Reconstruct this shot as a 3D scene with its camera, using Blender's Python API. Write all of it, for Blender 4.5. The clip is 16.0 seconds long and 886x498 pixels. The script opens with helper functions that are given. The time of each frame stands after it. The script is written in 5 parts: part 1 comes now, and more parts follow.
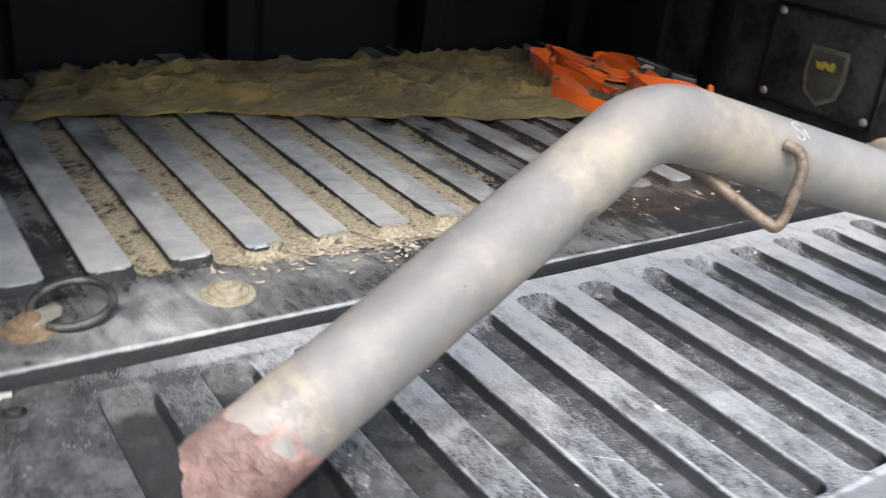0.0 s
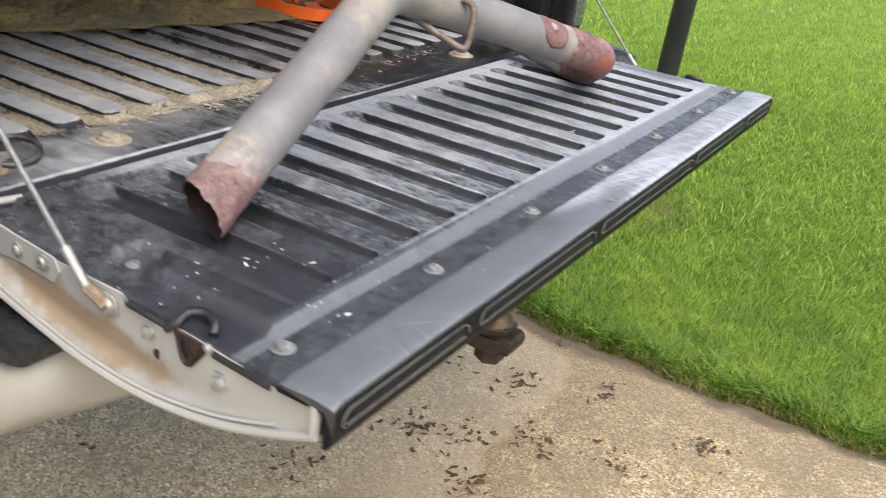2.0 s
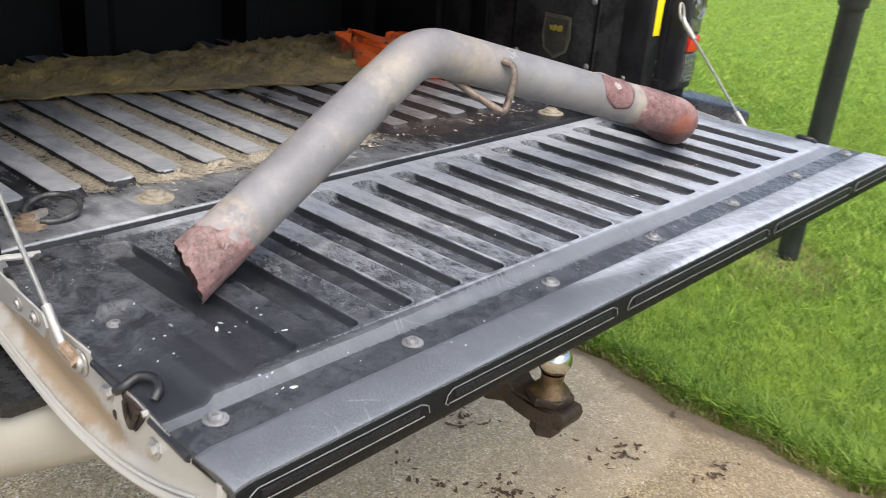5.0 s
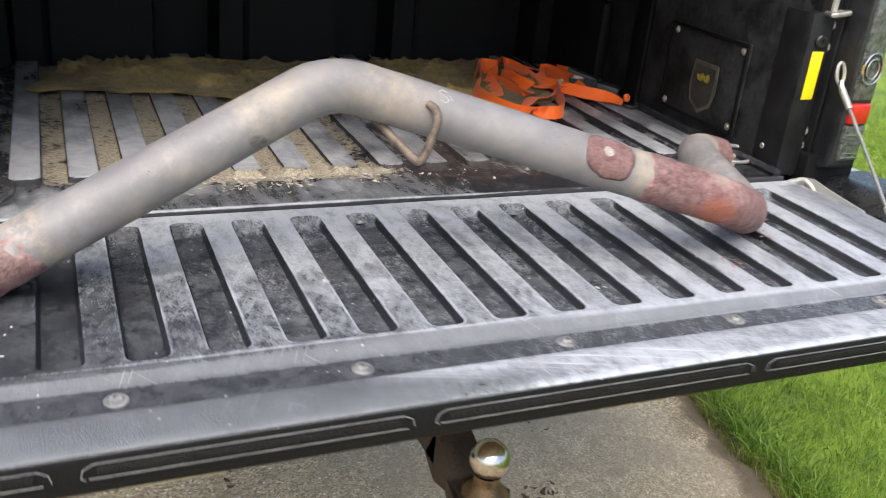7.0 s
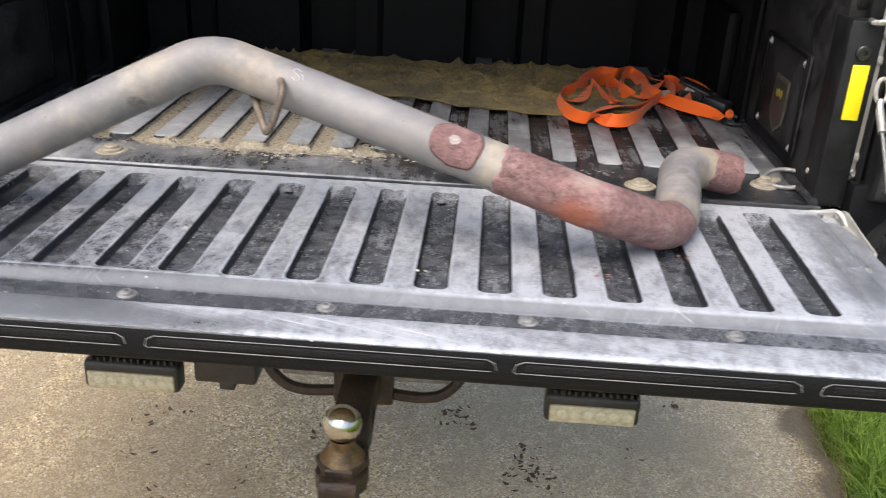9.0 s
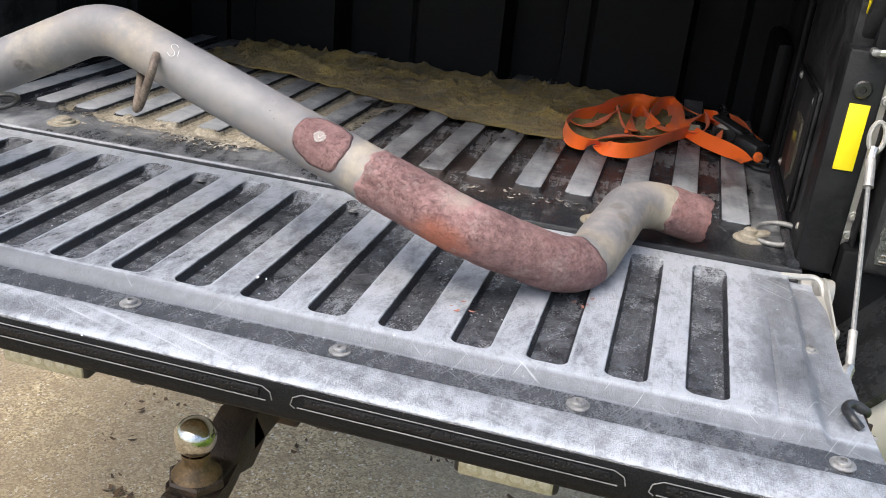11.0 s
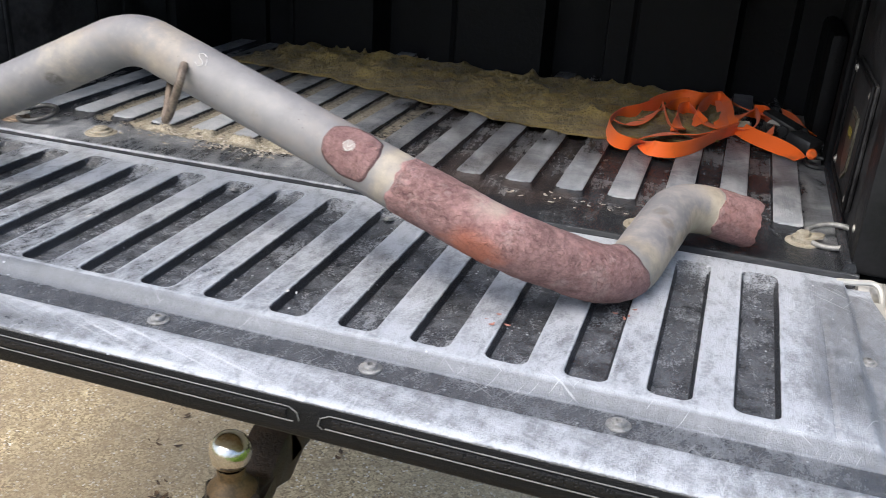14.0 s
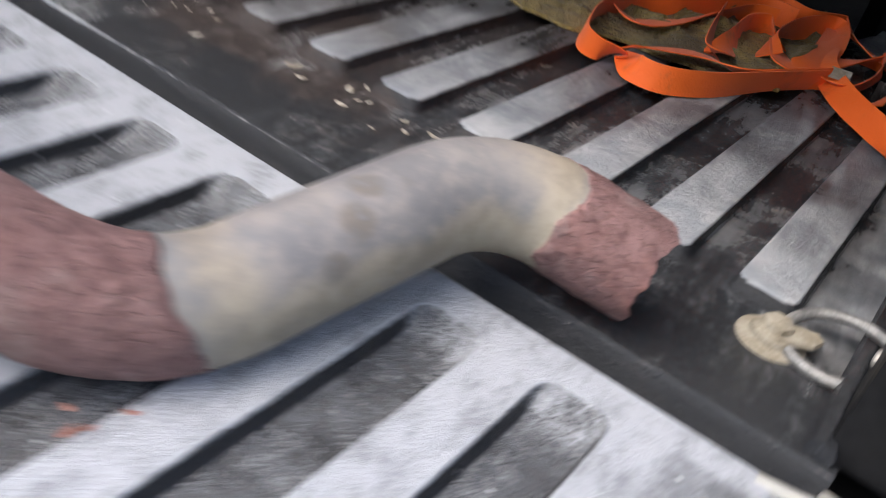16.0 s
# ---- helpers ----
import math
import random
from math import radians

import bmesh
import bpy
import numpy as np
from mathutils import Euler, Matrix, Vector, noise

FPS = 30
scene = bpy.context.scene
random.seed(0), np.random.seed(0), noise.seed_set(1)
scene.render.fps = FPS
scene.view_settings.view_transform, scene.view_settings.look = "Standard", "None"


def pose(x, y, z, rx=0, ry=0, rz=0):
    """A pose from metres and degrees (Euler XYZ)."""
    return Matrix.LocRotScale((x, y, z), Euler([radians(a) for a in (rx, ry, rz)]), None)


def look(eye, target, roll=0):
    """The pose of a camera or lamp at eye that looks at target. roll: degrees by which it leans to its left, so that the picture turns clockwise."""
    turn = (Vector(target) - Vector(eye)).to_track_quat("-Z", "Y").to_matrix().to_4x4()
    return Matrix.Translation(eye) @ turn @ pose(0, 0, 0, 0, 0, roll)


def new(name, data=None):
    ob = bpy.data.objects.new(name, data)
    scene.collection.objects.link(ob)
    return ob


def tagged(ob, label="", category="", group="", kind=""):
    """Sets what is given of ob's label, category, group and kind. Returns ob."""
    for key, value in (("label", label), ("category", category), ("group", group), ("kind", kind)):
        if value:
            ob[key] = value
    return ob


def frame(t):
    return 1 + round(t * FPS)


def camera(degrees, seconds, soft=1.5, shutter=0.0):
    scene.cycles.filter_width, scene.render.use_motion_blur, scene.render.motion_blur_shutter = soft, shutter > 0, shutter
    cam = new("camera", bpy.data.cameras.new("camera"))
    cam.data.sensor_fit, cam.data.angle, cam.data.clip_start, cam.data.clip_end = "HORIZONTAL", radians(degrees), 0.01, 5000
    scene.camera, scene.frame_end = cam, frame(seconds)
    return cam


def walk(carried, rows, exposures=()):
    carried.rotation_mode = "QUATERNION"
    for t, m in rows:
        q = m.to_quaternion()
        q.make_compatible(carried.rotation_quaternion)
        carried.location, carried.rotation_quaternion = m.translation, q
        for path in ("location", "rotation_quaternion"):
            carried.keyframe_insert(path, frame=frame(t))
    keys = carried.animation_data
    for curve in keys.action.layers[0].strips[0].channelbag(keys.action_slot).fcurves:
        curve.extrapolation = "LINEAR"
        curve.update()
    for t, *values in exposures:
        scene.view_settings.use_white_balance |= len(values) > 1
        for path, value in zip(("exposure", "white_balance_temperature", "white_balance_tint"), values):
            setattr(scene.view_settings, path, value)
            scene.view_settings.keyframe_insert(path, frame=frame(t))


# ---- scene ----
cam = camera(52.3, 16.0, soft=0.9, shutter=0.5)
PATH = [
    (0, (-0.682, -0.606, 1.168), (0.397, 0.861, 0.341), 6.7),
    (0.5, (-0.769, -0.507, 1.139), (0.562, 0.749, 0.332), 4.2),
    (1, (-0.956, -0.561, 1.145), (0.589, 0.402, 0.317), 4.6),
    (1.5, (-1.102, -0.648, 1.195), (0.494, 0.199, 0.337), 6.3),
    (2, (-1.12, -0.797, 1.178), (0.478, 0.067, 0.341), 8.0),
    (2.5, (-1.095, -0.871, 1.169), (0.503, 0.037, 0.379), 8.3),
    (3, (-1.108, -0.885, 1.172), (0.392, 0.178, 0.385), 5.1),
    (3.5, (-1.103, -0.892, 1.181), (0.387, 0.187, 0.397), 4.5),
    (4, (-1.087, -0.905, 1.183), (0.404, 0.178, 0.405), 4.4),
    (4.5, (-1.05, -0.924, 1.199), (0.433, 0.178, 0.433), 5.4),
    (4.7, (-1.026, -0.922, 1.202), (0.424, 0.222, 0.435), 5.3),
    (6.8, (-0.498, -0.985, 1.227), (0.35, 0.613, 0.376), 6.1),
    (7, (-0.459, -1.094, 1.234), (0.309, 0.569, 0.433), 5.9),
    (7.5, (-0.341, -1.172, 1.243), (0.276, 0.56, 0.456), 3.3),
    (8, (-0.086, -1.162, 1.222), (0.256, 0.669, 0.494), 7.1),
    (8.5, (0.031, -1.199, 1.208), (0.165, 0.657, 0.474), 3.3),
    (9, (0.158, -1.265, 1.25), (0.084, 0.559, 0.433), 2.9),
    (9.5, (0.342, -1.202, 1.204), (0.136, 0.649, 0.476), 4.4),
    (9.7, (0.409, -1.165, 1.202), (0.064, 0.662, 0.464), 5.9),
    (11.8, (0.471, -1.087, 1.22), (0.007, 0.692, 0.433), 4.8),
    (12, (0.471, -1.085, 1.223), (-0.012, 0.69, 0.439), 4.3),
    (12.5, (0.469, -1.08, 1.221), (-0.041, 0.687, 0.435), 4.0),
    (13, (0.469, -1.079, 1.219), (-0.065, 0.68, 0.43), 3.6),
    (13.5, (0.467, -1.077, 1.219), (-0.068, 0.682, 0.432), 3.5),
    (14, (0.473, -1.055, 1.21), (-0.062, 0.698, 0.409), 3.6),
    (14.5, (0.614, -0.848, 1.169), (0.054, 0.905, 0.386), 5.2),
    (15, (0.669, -0.659, 1.147), (-0.005, 1.047, 0.351), 4.0),
    (15.5, (0.626, -0.573, 1.116), (-0.186, 1.008, 0.199), 1.3),
    (16, (0.623, -0.388, 1.07), (-0.153, 1.097, -0.023), 15.6),
]
walk(cam, [(t, look(eye, target, roll)) for t, eye, target, roll in PATH],
     exposures=[(0.0, 1.30, 6700, 5), (1.0, 1.28, 6750, 6), (2.0, 1.02, 6700, 8), (3.5, 0.98, 6600, 9), (4.7, 1.04, 6550, 8), (7.0, 1.10, 6700, 8), (8.5, 1.10, 6750, 9), (12.0, 1.03, 6480, 7), (14.0, 1.03, 6450, 7), (15.0, 1.28, 6450, 8), (15.5, 1.42, 6500, 7), (16.0, 1.05, 6480, 9)])

# ---- world and light: a bright overcast day ----
world = bpy.data.worlds.new("overcast_sky")
scene.world = world
world.use_nodes = True
wt = world.node_tree
sky = wt.nodes.new("ShaderNodeTexSky")
sky.sky_type = "NISHITA"
sky.sun_disc = False
sky.sun_elevation = radians(58)
sky.sun_rotation = radians(210)
sky.air_density, sky.dust_density, sky.ozone_density = 1.0, 4.0, 0.9
background = wt.nodes["Background"]
background.inputs["Strength"].default_value = 0.15
wt.links.new(sky.outputs["Color"], background.inputs["Color"])
sun_data = bpy.data.lights.new("sun", "SUN")
sun_data.energy, sun_data.angle, sun_data.color = 1.3, radians(60), (1.0, 0.97, 0.935)
sun = new("sun", sun_data)
sun.matrix_world = look((-1.3, -2.3, 4.2), (0, 0, 0))


# ---- material tools ----
class Graph:
    """A node material with short calls."""

    def __init__(self, name):
        self.mat = bpy.data.materials.new(name)
        self.mat.use_nodes = True
        self.tree = self.mat.node_tree
        self.tree.nodes.clear()
        self.coord = self.add("ShaderNodeTexCoord").outputs["Object"]

    def add(self, kind, **props):
        node = self.tree.nodes.new(kind)
        for key, value in props.items():
            setattr(node, key, value)
        return node

    def put(self, socket, value):
        if hasattr(value, "is_linked"):
            self.tree.links.new(value, socket)
        elif isinstance(value, tuple) and len(value) == 3 and socket.type == "RGBA":
            socket.default_value = (*value, 1)
        else:
            socket.default_value = value

    def scaled(self, s, turn=0.0):
        node = self.add("ShaderNodeMapping", vector_type="TEXTURE")
        self.put(node.inputs["Vector"], self.coord)
        node.inputs["Scale"].default_value = tuple(1.0 / v for v in s)
        node.inputs["Rotation"].default_value = (0, 0, radians(turn))
        return node.outputs["Vector"]

    def noise(self, scale, detail=4.0, rough=0.55, stretch=None, turn=0.0, twist=0.0):
        node = self.add("ShaderNodeTexNoise")
        self.put(node.inputs["Vector"], self.scaled(stretch, turn) if stretch else self.coord)
        node.inputs["Scale"].default_value, node.inputs["Detail"].default_value = scale, detail
        node.inputs["Roughness"].default_value, node.inputs["Distortion"].default_value = rough, twist
        return node.outputs["Fac"]

    def cells(self, scale, feature="F1", out="Distance"):
        node = self.add("ShaderNodeTexVoronoi", feature=feature)
        self.put(node.inputs["Vector"], self.coord)
        node.inputs["Scale"].default_value = scale
        return node.outputs[out]

    def attr(self, name):
        return self.add("ShaderNodeAttribute", attribute_name=name).outputs["Fac"]

    def ramp(self, fac, lo, hi, a=0.0, b=1.0):
        node = self.add("ShaderNodeMapRange", clamp=True, interpolation_type="SMOOTHSTEP")
        self.put(node.inputs["Value"], fac)
        for key, value in (("From Min", lo), ("From Max", hi), ("To Min", a), ("To Max", b)):
            node.inputs[key].default_value = value
        return node.outputs["Result"]

    def math(self, op, a, b=0.0):
        node = self.add("ShaderNodeMath", operation=op)
        self.put(node.inputs[0], a)
        self.put(node.inputs[1], b)
        return node.outputs[0]

    def times(self, *values):
        total = values[0]
        for value in values[1:]:
            total = self.math("MULTIPLY", total, value)
        return total

    def plus(self, *values):
        total = values[0]
        for value in values[1:]:
            total = self.math("ADD", total, value)
        return total

    def mix(self, fac, a, b):
        node = self.add("ShaderNodeMix", data_type="RGBA")
        self.put(node.inputs[0], fac)
        self.put(node.inputs[6], a)
        self.put(node.inputs[7], b)
        return node.outputs[2]

    def bump(self, height, distance=0.001, strength=1.0, under=None):
        node = self.add("ShaderNodeBump")
        self.put(node.inputs["Height"], height)
        node.inputs["Distance"].default_value, node.inputs["Strength"].default_value = distance, strength
        if under is not None:
            self.put(node.inputs["Normal"], under)
        return node.outputs["Normal"]

    def done(self, color, rough=0.5, metal=0.0, normal=None, **more):
        node = self.add("ShaderNodeBsdfPrincipled")
        self.put(node.inputs["Base Color"], color)
        self.put(node.inputs["Roughness"], rough)
        self.put(node.inputs["Metallic"], metal)
        if normal is not None:
            self.put(node.inputs["Normal"], normal)
        for key, value in more.items():
            self.put(node.inputs[key.replace("_", " ")], value)
        out = self.add("ShaderNodeOutputMaterial")
        self.tree.links.new(node.outputs[0], out.inputs["Surface"])
        return self.mat


def simple(name, a, b, rough=0.5, metal=0.0, scale=40.0, bump=0.0005, **more):
    """Two-tone mottled surface with a fine grain."""
    g = Graph(name)
    n = g.ramp(g.plus(g.times(g.noise(scale), 0.6), g.times(g.noise(scale * 6), 0.4)), 0.35, 0.65)
    return g.done(g.mix(n, a, b), g.ramp(n, 0, 1, rough - 0.07, rough + 0.07), metal,
                  g.bump(g.noise(scale * 8), bump), **more)


# ---- materials ----
def dusty_plastic(name, base=(0.013, 0.0143, 0.018), dust=(0.435, 0.458, 0.505)):
    """Black moulded plastic with pale dust rubbed on where the "dust" value is high, specks and fine scratches."""
    g = Graph(name)
    d, streaky = g.attr("dust"), g.attr("streak")
    patch = g.ramp(g.noise(17, 6, 0.7, None, 0, 0.8), 0.3, 0.7)
    mid = g.ramp(g.noise(1.0, 6, 0.72, (90, 40, 60), 4), 0.3, 0.7)
    fine = g.ramp(g.noise(520, 3, 0.75), 0.28, 0.72)
    brush = g.ramp(g.noise(1.0, 4, 0.7, (28, 130, 60), 62), 0.35, 0.65)
    n = g.plus(g.times(patch, 0.42), g.times(mid, 0.48), g.times(fine, 0.58), g.times(brush, 0.16))
    even = g.attr("even")
    n = g.plus(g.times(n, g.math("SUBTRACT", 1.0, even)), g.times(even, 0.75))
    worn = g.times(g.ramp(g.noise(1.0, 6, 0.75, (62, 30, 50), 5), 0.46, 0.62), g.ramp(g.noise(260, 3, 0.7), 0.34, 0.56))
    grit = g.math("SUBTRACT", 1.0, g.times(worn, 0.48))
    amount = g.times(g.ramp(g.plus(n, g.times(d, 1.15)), 0.88, 1.98), g.math("MAXIMUM", grit, even))
    film = g.times(g.ramp(g.plus(g.times(g.noise(38, 5, 0.7), 0.7), g.times(g.noise(190, 4, 0.7), 0.3)), 0.34, 0.66), g.ramp(d, -0.4, 0.12), g.math("SUBTRACT", 1.0, g.times(g.attr("even"), 0.7)), 0.26)
    cell = g.add("ShaderNodeTexVoronoi")
    g.put(cell.inputs["Vector"], g.coord)
    cell.inputs["Scale"].default_value = 190
    tone = g.add("ShaderNodeSeparateColor")
    g.put(tone.inputs[0], cell.outputs["Color"])
    speck = g.times(g.ramp(cell.outputs["Distance"], 0.3, 0.16), g.ramp(tone.outputs[0], 0.91, 0.93), g.ramp(g.noise(19, 3), 0.50, 0.64), g.ramp(d, -0.5, -0.2))
    wear = g.times(g.ramp(g.noise(9, 3), 0.46, 0.62), g.ramp(d, 0.1, 0.5))
    scratch = g.times(g.ramp(g.noise(1.0, 2, 0.4, (12, 420, 20), -38), 0.68, 0.71), wear)
    scratch2 = g.times(g.ramp(g.noise(1.0, 2, 0.4, (14, 460, 20), 66), 0.68, 0.71), wear)
    sweep = g.times(g.ramp(g.plus(g.noise(1.0, 5, 0.7, (5, 190, 20), -17), g.times(g.noise(1.0, 3, 0.6, (3, 55, 20), -15), 0.6)), 0.74, 0.98), streaky)
    nick = g.times(g.ramp(g.noise(1.0, 2, 0.5, (300, 22, 20), 6), 0.62, 0.68), g.ramp(g.noise(24, 2), 0.5, 0.62), g.ramp(streaky, 0.05, 0.3))
    marks = g.math("MAXIMUM", g.math("MAXIMUM", g.times(speck, 0.9), g.times(sweep, 1.0)), g.math("MAXIMUM", g.times(g.math("MAXIMUM", scratch, scratch2), 0.45), g.times(nick, 0.7)))
    # rear: the cap's rear face, shaded by a darker, duller colour
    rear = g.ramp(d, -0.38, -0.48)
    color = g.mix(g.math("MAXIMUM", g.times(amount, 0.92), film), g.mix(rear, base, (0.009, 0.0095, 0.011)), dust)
    color = g.mix(marks, color, (0.60, 0.62, 0.65))
    all_dust = g.math("MAXIMUM", amount, marks)
    bump = g.bump(g.plus(g.times(fine, 0.4), g.times(mid, 0.5), g.times(marks, 0.3)), 0.0010)
    return g.done(color, g.plus(g.ramp(all_dust, 0, 0.6, 0.24, 0.46), g.times(rear, 0.25)), 0.0, bump, Specular_IOR_Level=g.ramp(rear, 0, 1, 0.95, 0.12))


LINER = dusty_plastic("dusty_black_plastic")


def bed_plastic():
    """Bed floor liner: black plastic with pale rubbed ridges, tan sand in the channels, a brown worn middle."""
    g = Graph("bed_floor_plastic")
    d, s, w = g.attr("dust"), g.attr("sand"), g.attr("brown")
    patch = g.ramp(g.noise(19, 6, 0.7, None, 0, 0.8), 0.3, 0.7)
    grain = g.ramp(g.noise(85, 6, 0.74), 0.3, 0.7)
    fine = g.ramp(g.noise(480, 3, 0.75), 0.28, 0.72)
    streak = g.ramp(g.noise(1.0, 4, 0.65, (95, 12, 20), 5), 0.35, 0.65)
    n = g.plus(g.times(patch, 0.45), g.times(grain, 0.22), g.times(fine, 0.2), g.times(streak, 0.37))
    n = g.plus(g.times(n, 0.5), 0.33)
    dust = g.ramp(g.plus(n, g.times(d, 1.1)), 0.64, 1.72)
    brown = g.times(g.ramp(g.plus(g.times(patch, 0.5), g.times(grain, 0.3), g.times(w, 0.7)), 0.5, 1.1), 0.9)
    color = g.mix(brown, (0.021, 0.023, 0.028), (0.046, 0.034, 0.031))
    color = g.mix(dust, color, g.mix(patch, (0.30, 0.325, 0.365), (0.49, 0.50, 0.52)))
    sand = g.ramp(g.plus(g.times(grain, 0.32), g.times(fine, 0.2), g.times(patch, 0.22), g.times(s, 1.1)), 0.85, 1.02)
    tan = g.mix(g.ramp(g.noise(210, 4, 0.7), 0.32, 0.68), (0.22, 0.185, 0.13), (0.46, 0.415, 0.33))
    tan = g.mix(g.times(g.ramp(g.noise(70, 5, 0.75), 0.56, 0.64), 0.85), tan, (0.06, 0.045, 0.035))
    color = g.mix(sand, color, tan)
    rough = g.plus(g.ramp(dust, 0, 1, 0.26, 0.5), g.times(sand, 0.4))
    bump = g.bump(g.plus(g.times(fine, 0.4), g.times(grain, 0.7), g.times(sand, 0.9)), 0.0011)
    return g.done(color, rough, 0.0, bump)


BED = bed_plastic()
BLACK = simple("black_plastic", (0.012, 0.012, 0.013), (0.028, 0.028, 0.03), 0.42, 0, 30)
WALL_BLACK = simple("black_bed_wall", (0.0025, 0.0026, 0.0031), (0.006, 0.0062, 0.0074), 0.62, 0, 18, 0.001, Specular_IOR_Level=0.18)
SCUFFED = simple("scuffed_side_wall", (0.006, 0.006, 0.0068), (0.032, 0.032, 0.034), 0.6, 0, 14, 0.001, Specular_IOR_Level=0.25)
POST_BLACK = simple("black_post_plastic", (0.007, 0.0072, 0.008), (0.015, 0.0152, 0.017), 0.5, 0, 25, 0.0005, Specular_IOR_Level=0.25)
RUBBER = simple("step_pad_black", (0.009, 0.0095, 0.0105), (0.022, 0.023, 0.025), 0.28, 0, 25, 0.0008)


def dimpled():
    g = Graph("dimpled_black_grip")
    dots = g.ramp(g.cells(260), 0.25, 0.45)
    return g.done(g.mix(g.noise(60), (0.006, 0.006, 0.007), (0.014, 0.014, 0.016)), 0.5, 0.0, g.bump(dots, 0.0012), Specular_IOR_Level=0.2)


GRIP = dimpled()
COVER = simple("cover_cloth_black", (0.01, 0.01, 0.01), (0.02, 0.02, 0.02), 0.85, 0, 60)


def paint():
    g = Graph("champagne_paint")
    stain = g.times(g.ramp(g.plus(g.noise(16, 5, 0.65), g.times(g.attr("grime"), 0.6)), 0.60, 0.92), 0.85)
    fine = g.noise(300)
    chips = g.ramp(g.noise(60, 4, 0.7), 0.68, 0.73)
    color = g.mix(g.noise(5), (0.37, 0.36, 0.335), (0.455, 0.445, 0.415))
    color = g.mix(stain, color, (0.25, 0.17, 0.09))
    color = g.mix(g.times(chips, stain), color, (0.10, 0.06, 0.04))
    return g.done(color, g.ramp(stain, 0, 1, 0.3, 0.7), 0.15, g.bump(fine, 0.0002), Coat_Weight=0.25)


PAINT = paint()
STEEL = simple("zinc_steel", (0.42, 0.41, 0.39), (0.6, 0.59, 0.57), 0.38, 0.85, 60)
RIM_BOLT = simple("grimy_bolt_steel", (0.17, 0.17, 0.17), (0.36, 0.355, 0.35), 0.45, 0.4, 90)
DULL_STEEL = simple("dull_hardware_steel", (0.3, 0.29, 0.27), (0.46, 0.44, 0.41), 0.5, 0.6, 80)
CABLE = simple("cable_grey", (0.16, 0.16, 0.16), (0.28, 0.28, 0.27), 0.5, 0.5, 200)
RUSTY_WASHER = simple("rusty_washer", (0.16, 0.10, 0.06), (0.31, 0.245, 0.18), 0.8, 0.1, 90, 0.001)
CHROME = simple("worn_chrome", (0.42, 0.41, 0.385), (0.60, 0.59, 0.565), 0.1, 1.0, 40, 0.0002)
HITCH_BROWN = simple("hitch_brown_black", (0.014, 0.010, 0.008), (0.052, 0.033, 0.023), 0.55, 0.2, 30, 0.0015)
DUSTY_BRASS = simple("dust_caked_washer", (0.24, 0.205, 0.15), (0.40, 0.365, 0.30), 0.8, 0.1, 90, 0.001)
YELLOW = simple("yellow_label", (0.86, 0.68, 0.01), (0.9, 0.74, 0.02), 0.5, 0, 20, 0.0001)
BADGE_YELLOW = simple("faded_yellow_print", (0.10, 0.082, 0.018), (0.34, 0.27, 0.035), 0.5, 0, 260, 0.0001)
DARK_PRINT = simple("dark_print", (0.02, 0.02, 0.02), (0.05, 0.05, 0.04), 0.5, 0, 20, 0.0001)
OLIVE = simple("faded_label", (0.045, 0.042, 0.03), (0.10, 0.092, 0.07), 0.55, 0, 60, 0.0002)
CHALK = simple("white_paint_mark", (0.50, 0.48, 0.46), (0.70, 0.68, 0.66), 0.7, 0, 120, 0.0004)
RED_LENS = simple("red_lens", (0.42, 0.006, 0.005), (0.55, 0.012, 0.01), 0.12, 0, 90, 0.0006, Coat_Weight=1.0)
CLEAR_LENS = simple("clear_reflector_lens", (0.035, 0.04, 0.035), (0.14, 0.15, 0.14), 0.1, 0.3, 110, 0.003, Coat_Weight=1.0)
LED_CHIP = simple("led_chip", (0.52, 0.49, 0.36), (0.68, 0.65, 0.52), 0.2, 0.1, 200, 0.001)
LED = simple("led_lens", (0.40, 0.37, 0.24), (0.58, 0.54, 0.40), 0.15, 0.1, 150, 0.001, Coat_Weight=1.0)


